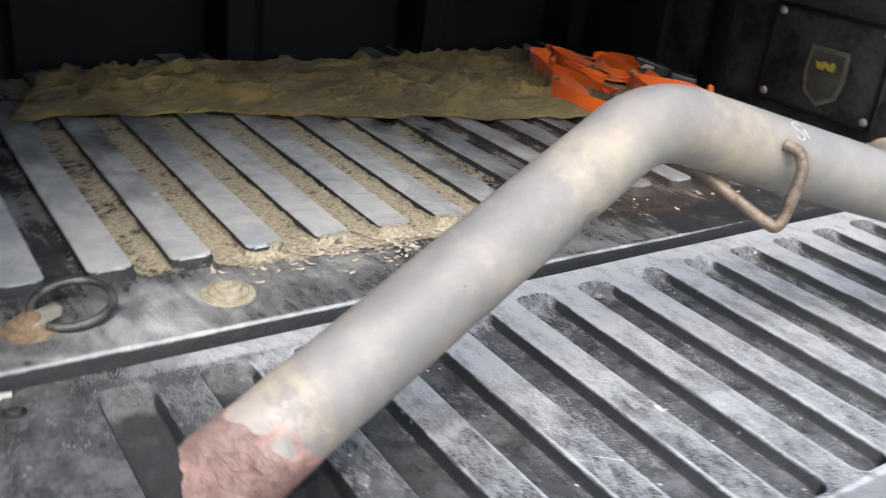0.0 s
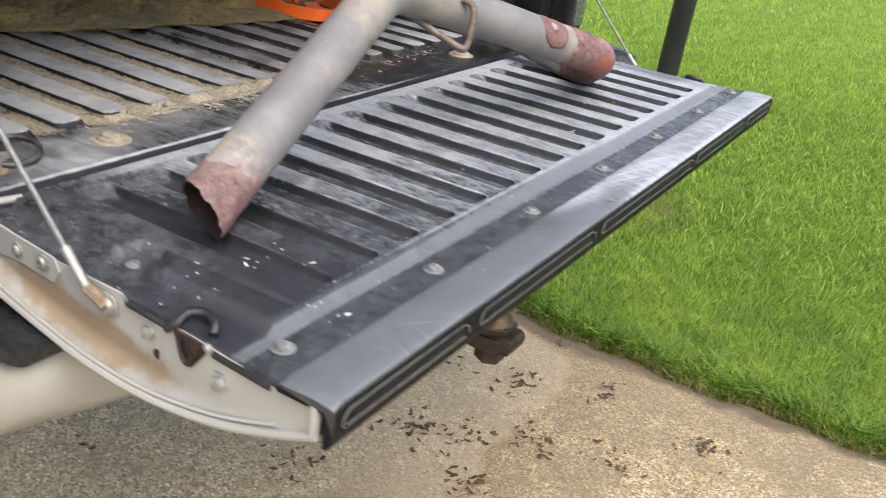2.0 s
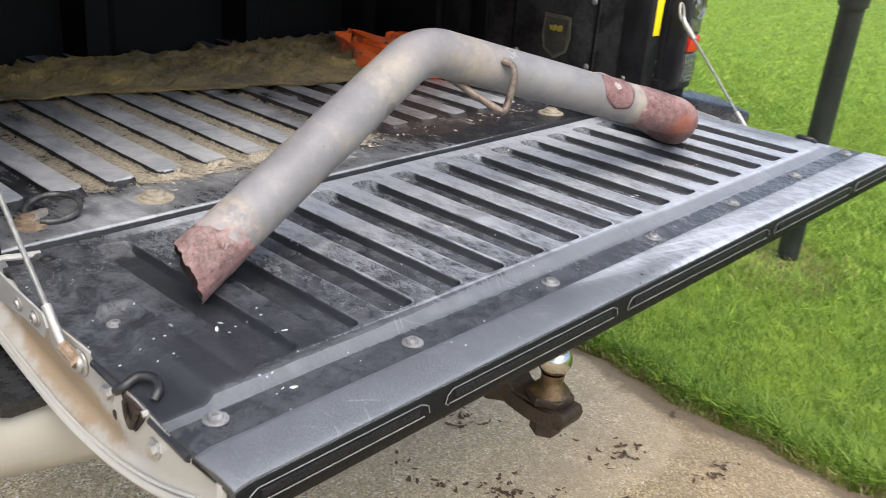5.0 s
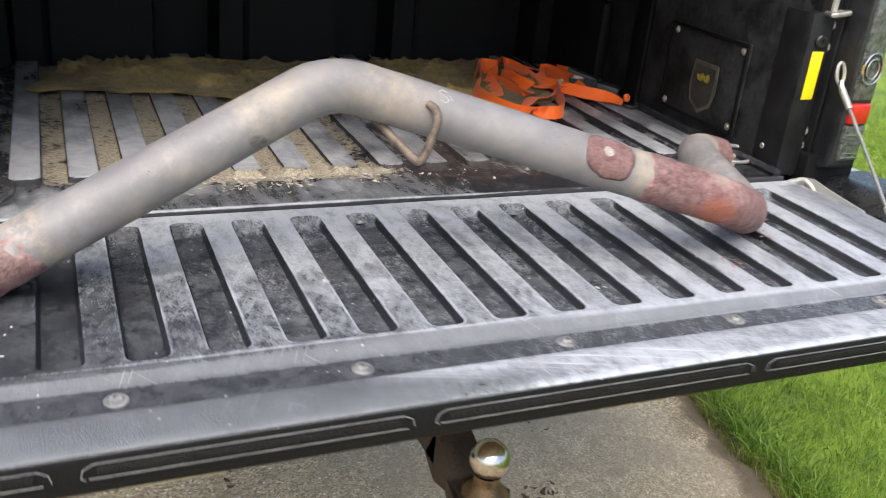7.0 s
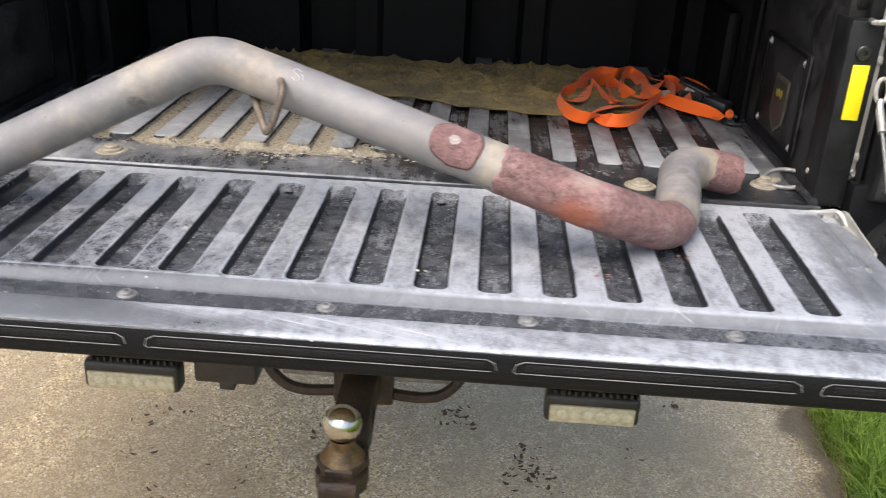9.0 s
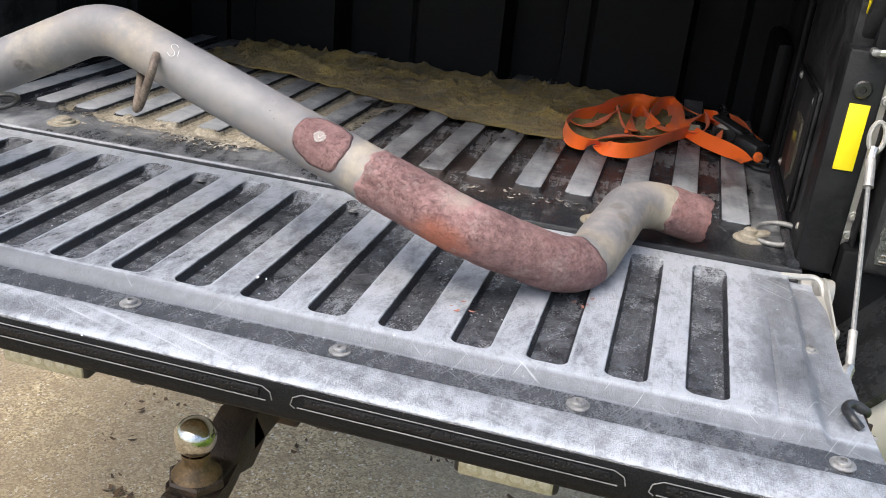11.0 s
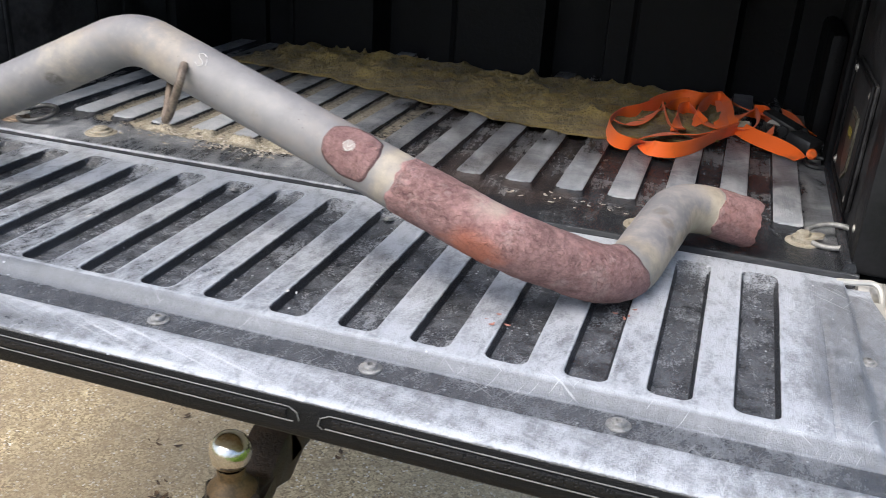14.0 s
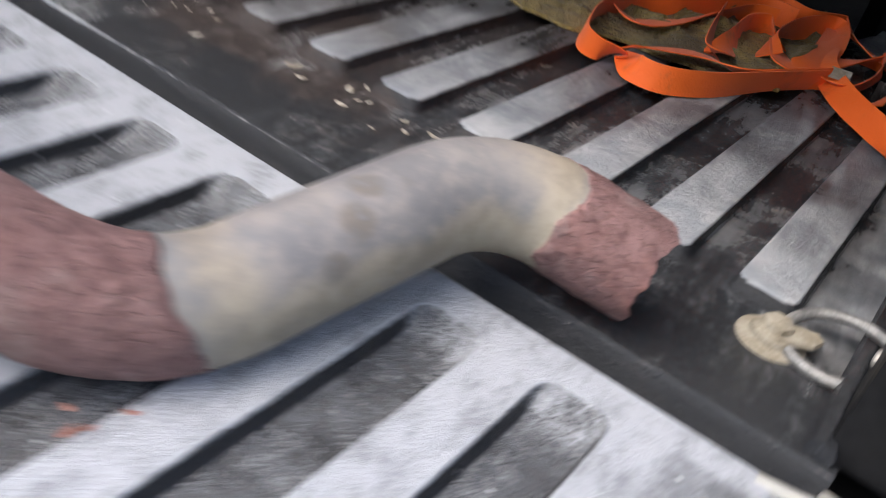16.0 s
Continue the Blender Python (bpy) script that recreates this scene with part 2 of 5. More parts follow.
def exhaust_steel():
    """Grey heat-stained steel, with tan heat colour and thick mauve-brown cracked rust by the "rust" and "tan" values."""
    g = Graph("exhaust_steel")
    r, t, k, red = g.attr("rust"), g.attr("tan"), g.attr("dark"), g.attr("red")
    patch, grain, fine = g.noise(18, 5, 0.6), g.noise(110, 5, 0.7), g.noise(420, 3, 0.7)
    broad = g.noise(7, 4, 0.6, None, 0, 0.6)
    grey = g.mix(g.ramp(patch, 0.3, 0.7), (0.157, 0.152, 0.160), (0.224, 0.217, 0.222))
    grey = g.mix(g.times(g.ramp(grain, 0.5, 0.75), 0.35), grey, (0.25, 0.238, 0.225))
    grey = g.mix(g.times(g.ramp(g.plus(broad, g.times(patch, 0.5)), 0.72, 0.98), 0.6), grey, (0.205, 0.165, 0.14))
    grey = g.mix(g.times(g.ramp(g.noise(30, 6, 0.75), 0.57, 0.68), 0.45), grey, (0.15, 0.135, 0.125))
    spots = g.times(g.ramp(g.noise(150, 3, 0.7), 0.68, 0.72), g.ramp(g.noise(12, 2), 0.52, 0.62))
    grey = g.mix(g.times(spots, 0.8), grey, (0.07, 0.06, 0.055))
    tan = g.mix(g.ramp(g.plus(patch, g.times(grain, 0.5)), 0.5, 0.95), (0.215, 0.178, 0.138), (0.345, 0.298, 0.235))
    color = g.mix(g.ramp(g.plus(g.times(t, 0.62), g.times(patch, 0.8), g.times(grain, 0.4)), 0.62, 1.24), grey, tan)
    color = g.mix(g.times(k, g.ramp(g.plus(patch, grain), 0.75, 1.05)), color, (0.105, 0.095, 0.088))
    crack = g.add("ShaderNodeTexVoronoi", feature="DISTANCE_TO_EDGE")
    warp = g.add("ShaderNodeTexNoise")
    g.put(warp.inputs["Vector"], g.coord)
    warp.inputs["Scale"].default_value, warp.inputs["Detail"].default_value = 70, 3
    shift = g.add("ShaderNodeMix", data_type="VECTOR")
    shift.inputs[0].default_value = 0.016
    g.put(shift.inputs[4], g.coord)
    g.put(shift.inputs[5], warp.outputs["Color"])
    g.put(crack.inputs["Vector"], shift.outputs[1])
    crack.inputs["Scale"].default_value = 150
    lines = g.ramp(crack.outputs["Distance"], 0.0, 0.09)
    gone = g.ramp(g.noise(60, 5, 0.75), 0.44, 0.58)
    plates = g.math("MAXIMUM", lines, gone)
    pits = g.ramp(g.noise(260, 4, 0.75), 0.34, 0.46)
    rust = g.mix(g.ramp(g.plus(g.times(g.noise(105, 7, 0.76), 0.55), g.times(g.noise(38, 6, 0.7), 0.45)), 0.30, 0.70), (0.145, 0.070, 0.070), (0.40, 0.235, 0.225))
    rust = g.mix(g.ramp(g.plus(g.times(g.noise(15, 4, 0.6), 0.6), g.times(grain, 0.3), g.times(red, 0.6)), 0.50, 1.0), rust, (0.40, 0.135, 0.085))
    rust = g.mix(g.times(g.ramp(g.noise(34, 5, 0.7), 0.55, 0.66), 0.55), rust, (0.38, 0.27, 0.255))
    rust = g.mix(g.plus(g.times(plates, 0.22), g.times(pits, 0.2), 0.58), (0.05, 0.026, 0.027), rust)
    rust = g.mix(g.times(g.ramp(g.noise(24, 5, 0.7), 0.55, 0.70), 0.45), rust, (0.12, 0.06, 0.06))
    amount = g.ramp(g.plus(r, g.times(g.plus(grain, g.times(patch, 1.2)), 0.42)), 0.76, 1.06)
    color = g.mix(amount, color, rust)
    color = g.mix(g.times(g.attr("pale"), g.ramp(g.plus(patch, grain), 0.78, 1.15), 0.5), color, (0.41, 0.345, 0.30))
    smear = g.ramp(g.plus(g.times(g.attr("chalk"), 0.75), g.times(g.noise(190, 5, 0.8), 0.9)), 0.86, 0.98)
    color = g.mix(g.times(smear, 0.75), color, (0.58, 0.53, 0.50))
    height = g.plus(g.times(grain, 0.35), g.times(fine, 0.25))
    crust = g.times(amount, g.plus(g.times(g.noise(150, 7, 0.8), 1.3), g.times(g.noise(70, 5, 0.7), 0.7), g.times(plates, 0.5), g.times(pits, 0.4)))
    normal = g.bump(g.times(crust, g.ramp(g.plus(r, g.times(patch, 0.3)), 0.5, 1.25)), 0.0030, 1.0, g.bump(height, 0.0004))
    rough = g.ramp(amount, 0, 1, 0.52, 0.9)
    return g.done(color, rough, 0.0, normal)


EXHAUST = exhaust_steel()
SOOT_AND_HOLE = simple("soot_and_hole_dark", (0.010, 0.006, 0.005), (0.05, 0.026, 0.021), 0.95, 0, 60, 0.002)


def canvas():
    g = Graph("canvas_drop_cloth")
    weave = g.plus(g.noise(1.0, 2, 0.5, (900, 200, 200)), g.noise(1.0, 2, 0.5, (200, 900, 200)))
    patch = g.noise(9, 5, 0.65)
    color = g.mix(g.ramp(patch, 0.32, 0.68), (0.10, 0.067, 0.015), (0.32, 0.228, 0.068))
    color = g.mix(g.times(g.ramp(g.noise(26, 4), 0.55, 0.7), 0.6), color, (0.12, 0.075, 0.025))
    crease = g.plus(g.noise(1.0, 5, 0.65, (16, 42, 20), 30), g.times(g.noise(1.0, 4, 0.6, (48, 18, 20), 20), 0.6))
    return g.done(color, 0.95, 0, g.bump(weave, 0.0012, 1.0, g.bump(crease, 0.03)), Sheen_Weight=0.15)


CANVAS = canvas()


def webbing():
    g = Graph("orange_webbing")
    weave = g.noise(1.0, 2, 0.5, (500, 500, 500))
    soil = g.ramp(g.noise(22, 5, 0.7), 0.55, 0.75)
    color = g.mix(g.noise(12), (0.86, 0.105, 0.005), (0.90, 0.165, 0.010))
    return g.done(g.mix(g.times(soil, 0.55), color, (0.24, 0.075, 0.03)), 0.62, 0, g.bump(weave, 0.0006), Sheen_Weight=0.15)


ORANGE = webbing()


def concrete():
    """Fine sandy aggregate with tiny dark pits, pale stones and brown stains."""
    g = Graph("exposed_aggregate_concrete")
    cell = g.add("ShaderNodeTexVoronoi")
    g.put(cell.inputs["Vector"], g.coord)
    cell.inputs["Scale"].default_value = 230
    tone = g.add("ShaderNodeSeparateColor")
    g.put(tone.inputs[0], cell.outputs["Color"])
    grit = g.noise(210, 6, 0.8)
    patch, mid, lump = g.noise(1.6, 5, 0.6), g.noise(9, 5, 0.65), g.noise(75, 6, 0.75)
    sandy = g.mix(g.ramp(g.plus(g.times(tone.outputs[0], 0.45), g.times(grit, 0.55), g.times(lump, 0.35)), 0.35, 0.95), (0.155, 0.106, 0.050), (0.585, 0.468, 0.285))
    color = g.mix(g.ramp(tone.outputs[1], 0.93, 0.97), sandy, (0.70, 0.66, 0.58))
    color = g.mix(g.times(g.ramp(tone.outputs[2], 0.92, 0.95), g.ramp(g.noise(30, 3), 0.4, 0.55)), color, (0.14, 0.11, 0.08))
    pits = g.ramp(g.noise(170, 4, 0.75), 0.57, 0.66)
    color = g.mix(g.times(pits, 0.8), color, (0.13, 0.105, 0.075))
    color = g.mix(g.times(g.ramp(g.plus(patch, g.times(mid, 0.6)), 0.70, 0.92), 0.62), color, (0.21, 0.16, 0.10))
    color = g.mix(g.times(g.ramp(g.noise(26, 6, 0.8), 0.48, 0.62), 0.55), color, (0.24, 0.175, 0.10))
    dry = g.times(g.ramp(g.plus(g.attr("clean"), g.times(mid, 0.5)), 0.35, 1.2), 0.34)
    color = g.mix(dry, color, g.mix(g.ramp(grit, 0.35, 0.65), (0.37, 0.312, 0.215), (0.67, 0.58, 0.435)))
    color = g.mix(g.times(g.ramp(g.plus(g.attr("dirt"), g.times(lump, 0.7)), 0.5, 1.0), 0.85), color, g.mix(grit, (0.05, 0.036, 0.02), (0.17, 0.125, 0.075)))
    return g.done(color, 0.9, 0, g.bump(g.plus(g.times(grit, 0.5), g.times(lump, 0.8), g.times(pits, -0.5)), 0.003))


CONCRETE = concrete()


def turf(name, dark, light):
    g = Graph(name)
    island = g.add("ShaderNodeNewGeometry").outputs["Random Per Island"]
    color = g.mix(island, dark, light)
    color = g.mix(g.ramp(g.noise(2.2, 4, 0.6), 0.35, 0.7), color, g.mix(0.4, color, (0.36, 0.46, 0.06)))
    color = g.mix(g.times(g.ramp(g.noise(11, 4, 0.65), 0.42, 0.62), 0.5), color, g.mix(0.6, color, (0.05, 0.10, 0.01)))
    g.done(color, 0.5)
    body = next(n for n in g.tree.nodes if n.bl_idname == "ShaderNodeBsdfPrincipled")
    out = next(n for n in g.tree.nodes if n.bl_idname == "ShaderNodeOutputMaterial")
    thin = g.add("ShaderNodeBsdfTranslucent")
    g.put(thin.inputs["Color"], color)
    both = g.add("ShaderNodeMixShader")
    both.inputs[0].default_value = 0.42
    g.tree.links.new(body.outputs[0], both.inputs[1])
    g.tree.links.new(thin.outputs[0], both.inputs[2])
    g.tree.links.new(both.outputs[0], out.inputs["Surface"])
    return g.mat


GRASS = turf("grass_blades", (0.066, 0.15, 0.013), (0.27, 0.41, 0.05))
# same lawn farther off, its brighter look put into the colour
FAR_GRASS = turf("far_grass_brightened", (0.18, 0.32, 0.03), (0.48, 0.64, 0.11))
DRY = turf("dry_grass_blades", (0.20, 0.155, 0.06), (0.36, 0.30, 0.15))
SOIL = simple("lawn_soil", (0.075, 0.13, 0.014), (0.19, 0.28, 0.03), 0.95, 0, 7, 0.01)
LEAF = simple("dead_leaf", (0.03, 0.018, 0.010), (0.13, 0.075, 0.035), 0.85, 0, 60, 0.001)
FLAKE = simple("peeled_flakes", (0.22, 0.18, 0.13), (0.66, 0.62, 0.55), 0.85, 0, 200, 0.0005)
POLE = simple("black_pole_paint", (0.016, 0.018, 0.02), (0.03, 0.032, 0.035), 0.4, 0, 12)


# ---- mesh tools ----
def part(name, mesh, material, parent=None, label="", smooth=True):
    """Link a mesh, or a bmesh, as one object under a thing or a part."""
    if isinstance(mesh, bmesh.types.BMesh):
        bm, mesh = mesh, bpy.data.meshes.new(name)
        bmesh.ops.recalc_face_normals(bm, faces=bm.faces[:])
        bm.to_mesh(mesh)
        bm.free()
    if not mesh.materials:
        mesh.materials.append(material)
    if smooth:
        mesh.polygons.foreach_set("use_smooth", [True] * len(mesh.polygons))
        mesh.set_sharp_from_angle(angle=radians(38))
    ob = new(name, mesh)
    if parent is not None:
        ob.parent = parent
    if label:
        ob["label"] = label
    return ob


def thing(name, label, category, group="", kind=""):
    ob = new(name)
    ob.empty_display_size = 0.05
    return tagged(ob, label, category, group, kind)


def from_arrays(name, verts, faces, **values):
    mesh = bpy.data.meshes.new(name)
    mesh.from_pydata(verts, [], faces)
    for key, data in values.items():
        mesh.attributes.new(key, "FLOAT", "POINT").data.foreach_set("value", np.asarray(data, np.float32).ravel())
    mesh.update()
    return mesh


def sheet(name, xs, ys, zfun, skirt=None, **values):
    """A height field over the grid xs by ys; values are functions of (x, y, z). skirt: depth of its side walls."""
    X, Y = np.meshgrid(xs, ys)
    Z = zfun(X, Y)
    n, m = X.shape
    verts = np.stack([X, Y, Z], -1).reshape(-1, 3)
    idx = np.arange(n * m).reshape(n, m)
    faces = np.stack([idx[:-1, :-1], idx[:-1, 1:], idx[1:, 1:], idx[1:, :-1]], -1).reshape(-1, 4).tolist()
    data = {k: f(X, Y, Z).ravel() for k, f in values.items()}
    if skirt:
        ring = np.concatenate([idx[0], idx[1:, -1], idx[-1, -2::-1], idx[-2:0:-1, 0]])
        low = verts[ring] - (0, 0, skirt)
        start = len(verts)
        verts = np.vstack([verts, low])
        k = len(ring)
        for i in range(k):
            j = (i + 1) % k
            faces.append([int(ring[j]), int(ring[i]), start + i, start + j])
        faces.append([start + i for i in range(k)])
        data = {key: np.concatenate([d, d[ring] * 0.3]) for key, d in data.items()}
    return from_arrays(name, verts.tolist(), faces, **data)


def block(x0, x1, y0, y1, z0, z1, bevel=0.0, segments=2):
    bm = bmesh.new()
    bmesh.ops.create_cube(bm, size=1)
    bmesh.ops.scale(bm, verts=bm.verts, vec=(x1 - x0, y1 - y0, z1 - z0))
    bmesh.ops.translate(bm, verts=bm.verts, vec=((x0 + x1) / 2, (y0 + y1) / 2, (z0 + z1) / 2))
    if bevel:
        bmesh.ops.bevel(bm, geom=bm.edges[:], offset=bevel, segments=segments, affect="EDGES", profile=0.5)
    return bm


def prism(profile, x0, x1, bevel=0.0, segments=2):
    """A (y, z) outline drawn out along x."""
    bm = bmesh.new()
    a = [bm.verts.new((x0, y, z)) for y, z in profile]
    b = [bm.verts.new((x1, y, z)) for y, z in profile]
    bm.faces.new(a)
    bm.faces.new(b[::-1])
    for i in range(len(a)):
        j = (i + 1) % len(a)
        bm.faces.new((a[i], b[i], b[j], a[j]))
    bmesh.ops.recalc_face_normals(bm, faces=bm.faces[:])
    if bevel:
        sharp = [e for e in bm.edges if e.calc_face_angle(0) > 0.6]
        bmesh.ops.bevel(bm, geom=sharp, offset=bevel, segments=segments, affect="EDGES", profile=0.5)
    return bm


def plate(outline, thick, m, bevel=0.0):
    """A flat (x, y) outline of some thickness, moved by m."""
    bm = bmesh.new()
    a = [bm.verts.new((x, y, 0)) for x, y in outline]
    b = [bm.verts.new((x, y, thick)) for x, y in outline]
    bm.faces.new(a[::-1])
    bm.faces.new(b)
    for i in range(len(a)):
        j = (i + 1) % len(a)
        bm.faces.new((a[i], a[j], b[j], b[i]))
    if bevel:
        edges = [e for e in bm.edges if e.calc_face_angle(0) > 0.8]
        bmesh.ops.bevel(bm, geom=edges, offset=bevel, segments=2, affect="EDGES", profile=0.5)
    bmesh.ops.transform(bm, matrix=m, verts=bm.verts)
    return bm


def turned(profile, m, steps=24):
    """A (radius, height) profile turned round z, moved by m. A radius of 0 closes an end."""
    bm = bmesh.new()
    rings = []
    for r, z in profile:
        if r == 0:
            rings.append([bm.verts.new((0, 0, z))] * steps)
        else:
            rings.append([bm.verts.new((r * math.cos(2 * math.pi * i / steps), r * math.sin(2 * math.pi * i / steps), z)) for i in range(steps)])
    for a, b in zip(rings, rings[1:]):
        for i in range(steps):
            j = (i + 1) % steps
            corners = []
            for v in (a[i], a[j], b[j], b[i]):
                if v not in corners:
                    corners.append(v)
            if len(corners) > 2:
                bm.faces.new(corners)
    bmesh.ops.transform(bm, matrix=m, verts=bm.verts)
    return bm


def frames_along(points):
    """Tangents and two normals carried along a line of points."""
    p = np.array(points, float)
    t = np.gradient(p, axis=0)
    t /= np.linalg.norm(t, axis=1)[:, None]
    n = np.cross(t[0], (0, 0, 1.0))
    if np.linalg.norm(n) < 1e-3:
        n = np.cross(t[0], (0, 1.0, 0))
    ns = []
    for k in t:
        n = n - k * (n @ k)
        n /= np.linalg.norm(n)
        ns.append(n)
    ns = np.array(ns)
    return p, t, ns, np.cross(t, ns)


def tube(points, radius, steps=10, closed=False, caps=True):
    p, t, n, b = frames_along(points)
    k = len(p)
    a = np.linspace(0, 2 * math.pi, steps, endpoint=False)
    verts = (p[:, None] + radius * (np.cos(a)[None, :, None] * n[:, None] + np.sin(a)[None, :, None] * b[:, None])).reshape(-1, 3)
    faces = []
    for i in range(k if closed else k - 1):
        i2 = (i + 1) % k
        for j in range(steps):
            j2 = (j + 1) % steps
            faces.append([i * steps + j, i * steps + j2, i2 * steps + j2, i2 * steps + j])
    if caps and not closed:
        faces += [list(range(steps))[::-1], list(range((k - 1) * steps, k * steps))]
    return from_arrays("tube", verts.tolist(), faces)


def rounded_line(nodes, radii, step=0.003):
    """Points along a line of straight runs with rounded bends, and the length at each."""
    nodes = [np.array(q, float) for q in nodes]
    out = [nodes[0]]
    for i in range(1, len(nodes) - 1):
        a, v, b = nodes[i - 1], nodes[i], nodes[i + 1]
        u, w = (a - v) / np.linalg.norm(a - v), (b - v) / np.linalg.norm(b - v)
        half = math.acos(max(-1, min(1, u @ w))) / 2
        r = radii[i - 1]
        cut = r / math.tan(half)
        centre = v + (u + w) / np.linalg.norm(u + w) * r / math.sin(half)
        s, e = v + u * cut - centre, v + w * cut - centre
        ang = math.acos(max(-1, min(1, s @ e / (r * r))))
        for q in np.linspace(0, 1, 14):
            out.append(centre + (math.sin((1 - q) * ang) * s + math.sin(q * ang) * e) / math.sin(ang))
    out.append(nodes[-1])
    out = np.array(out)
    run = np.concatenate([[0], np.cumsum(np.linalg.norm(np.diff(out, axis=0), axis=1))])
    at = np.linspace(0, run[-1], int(run[-1] / step))
    return np.stack([np.interp(at, run, out[:, i]) for i in range(3)], 1), at


def smoothed(points, count):
    """A Catmull-Rom line through the points."""
    p = np.array(points, float)
    p = np.vstack([2 * p[0] - p[1], p, 2 * p[-1] - p[-2]])
    res = []
    for u in np.linspace(0, len(p) - 3 - 1e-6, count):
        i = int(u)
        f = u - i
        a, b, c, d = p[i:i + 4]
        res.append(0.5 * (2 * b + (c - a) * f + (2 * a - 5 * b + 4 * c - d) * f * f + (3 * b - a - 3 * c + d) * f ** 3))
    return np.array(res)


def step01(a, b, x):
    t = np.clip((x - a) / (b - a), 0, 1)
    return t * t * (3 - 2 * t)


def bumps(X, Y, scale, seed=0.0):
    f = np.vectorize(lambda x, y: noise.noise((x * scale + seed, y * scale - seed, seed * 1.7)))
    return f(X, Y)


def round_box(X, Y, cx, cy, hx, hy, r):
    """Distance to a rounded box outline, below 0 inside."""
    dx, dy = np.abs(X - cx) - hx + r, np.abs(Y - cy) - hy + r
    return np.hypot(np.maximum(dx, 0), np.maximum(dy, 0)) + np.minimum(np.maximum(dx, dy), 0) - r


def bolt(name, place, axis, radius, parent, material, washer=1.5, label=""):
    """A domed screw head with a socket on a washer, facing along axis."""
    m = Matrix.Translation(place) @ Vector(axis).to_track_quat("Z", "Y").to_matrix().to_4x4()
    r = radius
    prof = [(washer * r, 0), (washer * r, 0.18 * r), (washer * r * 0.95, 0.24 * r), (r, 0.26 * r), (r, 0.5 * r), (0.85 * r, 0.72 * r), (0.5 * r, 0.8 * r), (0.42 * r, 0.8 * r), (0.4 * r, 0.4 * r), (0, 0.4 * r)]
    return part(name, turned(prof, m, 18), material, parent, label)


TOP = 0.80      # top of the tailgate liner's ridges
PITCH = 0.0725  # from groove to groove

# ---- ground ----
ground = part("ground", sheet("ground", np.array([-600, -60, -12, -4, 0.6, 1, 4, 12, 60, 600.0]), np.array([-600, -60, -12, -4, 0, 4, 12, 60, 600.0]),
              lambda X, Y: -0.03 + 0 * X), SOIL)
tagged(ground, "green lawn ground beside the driveway", "ground", kind="structure")


def lawn_edge(y):
    return 0.955 + 0.13 * np.maximum(y, 0.0) + 0.01 * np.sin(y * 5.3 + 0.4) + 0.009 * np.sin(y * 17) + 0.006 * np.sin(y * 41 + 1)


rows_y = np.concatenate([np.linspace(-45, -8, 8), np.linspace(-7, -1.05, 22), np.linspace(-1, 1, 110), np.linspace(1.1, 9, 28)])
drive_u = np.concatenate([np.linspace(0, 0.86, 20, endpoint=False), np.linspace(0.86, 1, 100)])
UU, YY = np.meshgrid(drive_u, rows_y)
XX = -14 + (lawn_edge(YY) + 14) * UU
ZZ = 0.0025 * bumps(XX, YY, 1.7) - 0.022 * step01(0.9955, 1.0, UU)
dn, dm = XX.shape
didx = np.arange(dn * dm).reshape(dn, dm)
dfaces = np.stack([didx[:-1, :-1], didx[:-1, 1:], didx[1:, 1:], didx[1:, :-1]], -1).reshape(-1, 4).tolist()
# dry, pale ground in the shelter of the open tailgate; damp dirt along the lawn
ragged = 0.05 * bumps(XX, YY, 5.0, 2.0) + 0.03 * bumps(XX, YY, 17.0, 4.0)
right_end = np.minimum(0.79 + 0.5 * (YY + 0.18), 0.93)
clean = step01(-0.225, -0.175, YY + ragged) * step01(right_end + 0.03, right_end - 0.05, XX + ragged) * (0.35 + 0.65 * step01(-0.2, 0.4, XX))
dirt = step01(0.13, 0.01, lawn_edge(YY) - XX + 1.2 * ragged)
driveway = part("driveway", from_arrays("driveway", np.stack([XX, YY, ZZ], -1).reshape(-1, 3).tolist(), dfaces, clean=clean, dirt=dirt), CONCRETE)
tagged(driveway, "tan exposed aggregate concrete driveway with stains", "driveway", kind="structure")


def blades(name, count, place, height, width, material, lean, seed):
    """Many bent grass blades, each of two quads and a tip."""
    rng = np.random.default_rng(seed)
    xy = place(rng, count)
    n = len(xy)
    h = height * rng.uniform(0.55, 1.25, n)
    w = width * rng.uniform(0.6, 1.3, n)
    a = rng.uniform(0, 2 * math.pi, n)
    b = a + rng.uniform(-1.3, 1.3, n) + math.pi / 2
    bend = h * rng.uniform(0.2, lean, n)
    side = np.stack([np.cos(a), np.sin(a), 0 * a], 1) * w[:, None]
    over = np.stack([np.cos(b), np.sin(b), 0 * b], 1) * bend[:, None]
    base = np.column_stack([xy, np.full(n, -0.032)])
    up = np.array([0, 0, 1.0])
    mid = base + over * 0.3 + up * (h * 0.6)[:, None]
    tip = base + over + up * h[:, None]
    verts = np.stack([base - side, base + side, mid + side * 0.8, mid - side * 0.8, tip], 1).reshape(-1, 3)
    s = np.arange(n) * 5
    quads = np.stack([s, s + 1, s + 2, s + 3], 1).tolist()
    tris = np.stack([s + 3, s + 2, s + 4], 1).tolist()
    return part(name, from_arrays(name, verts.tolist(), quads + tris), material, None, smooth=False)


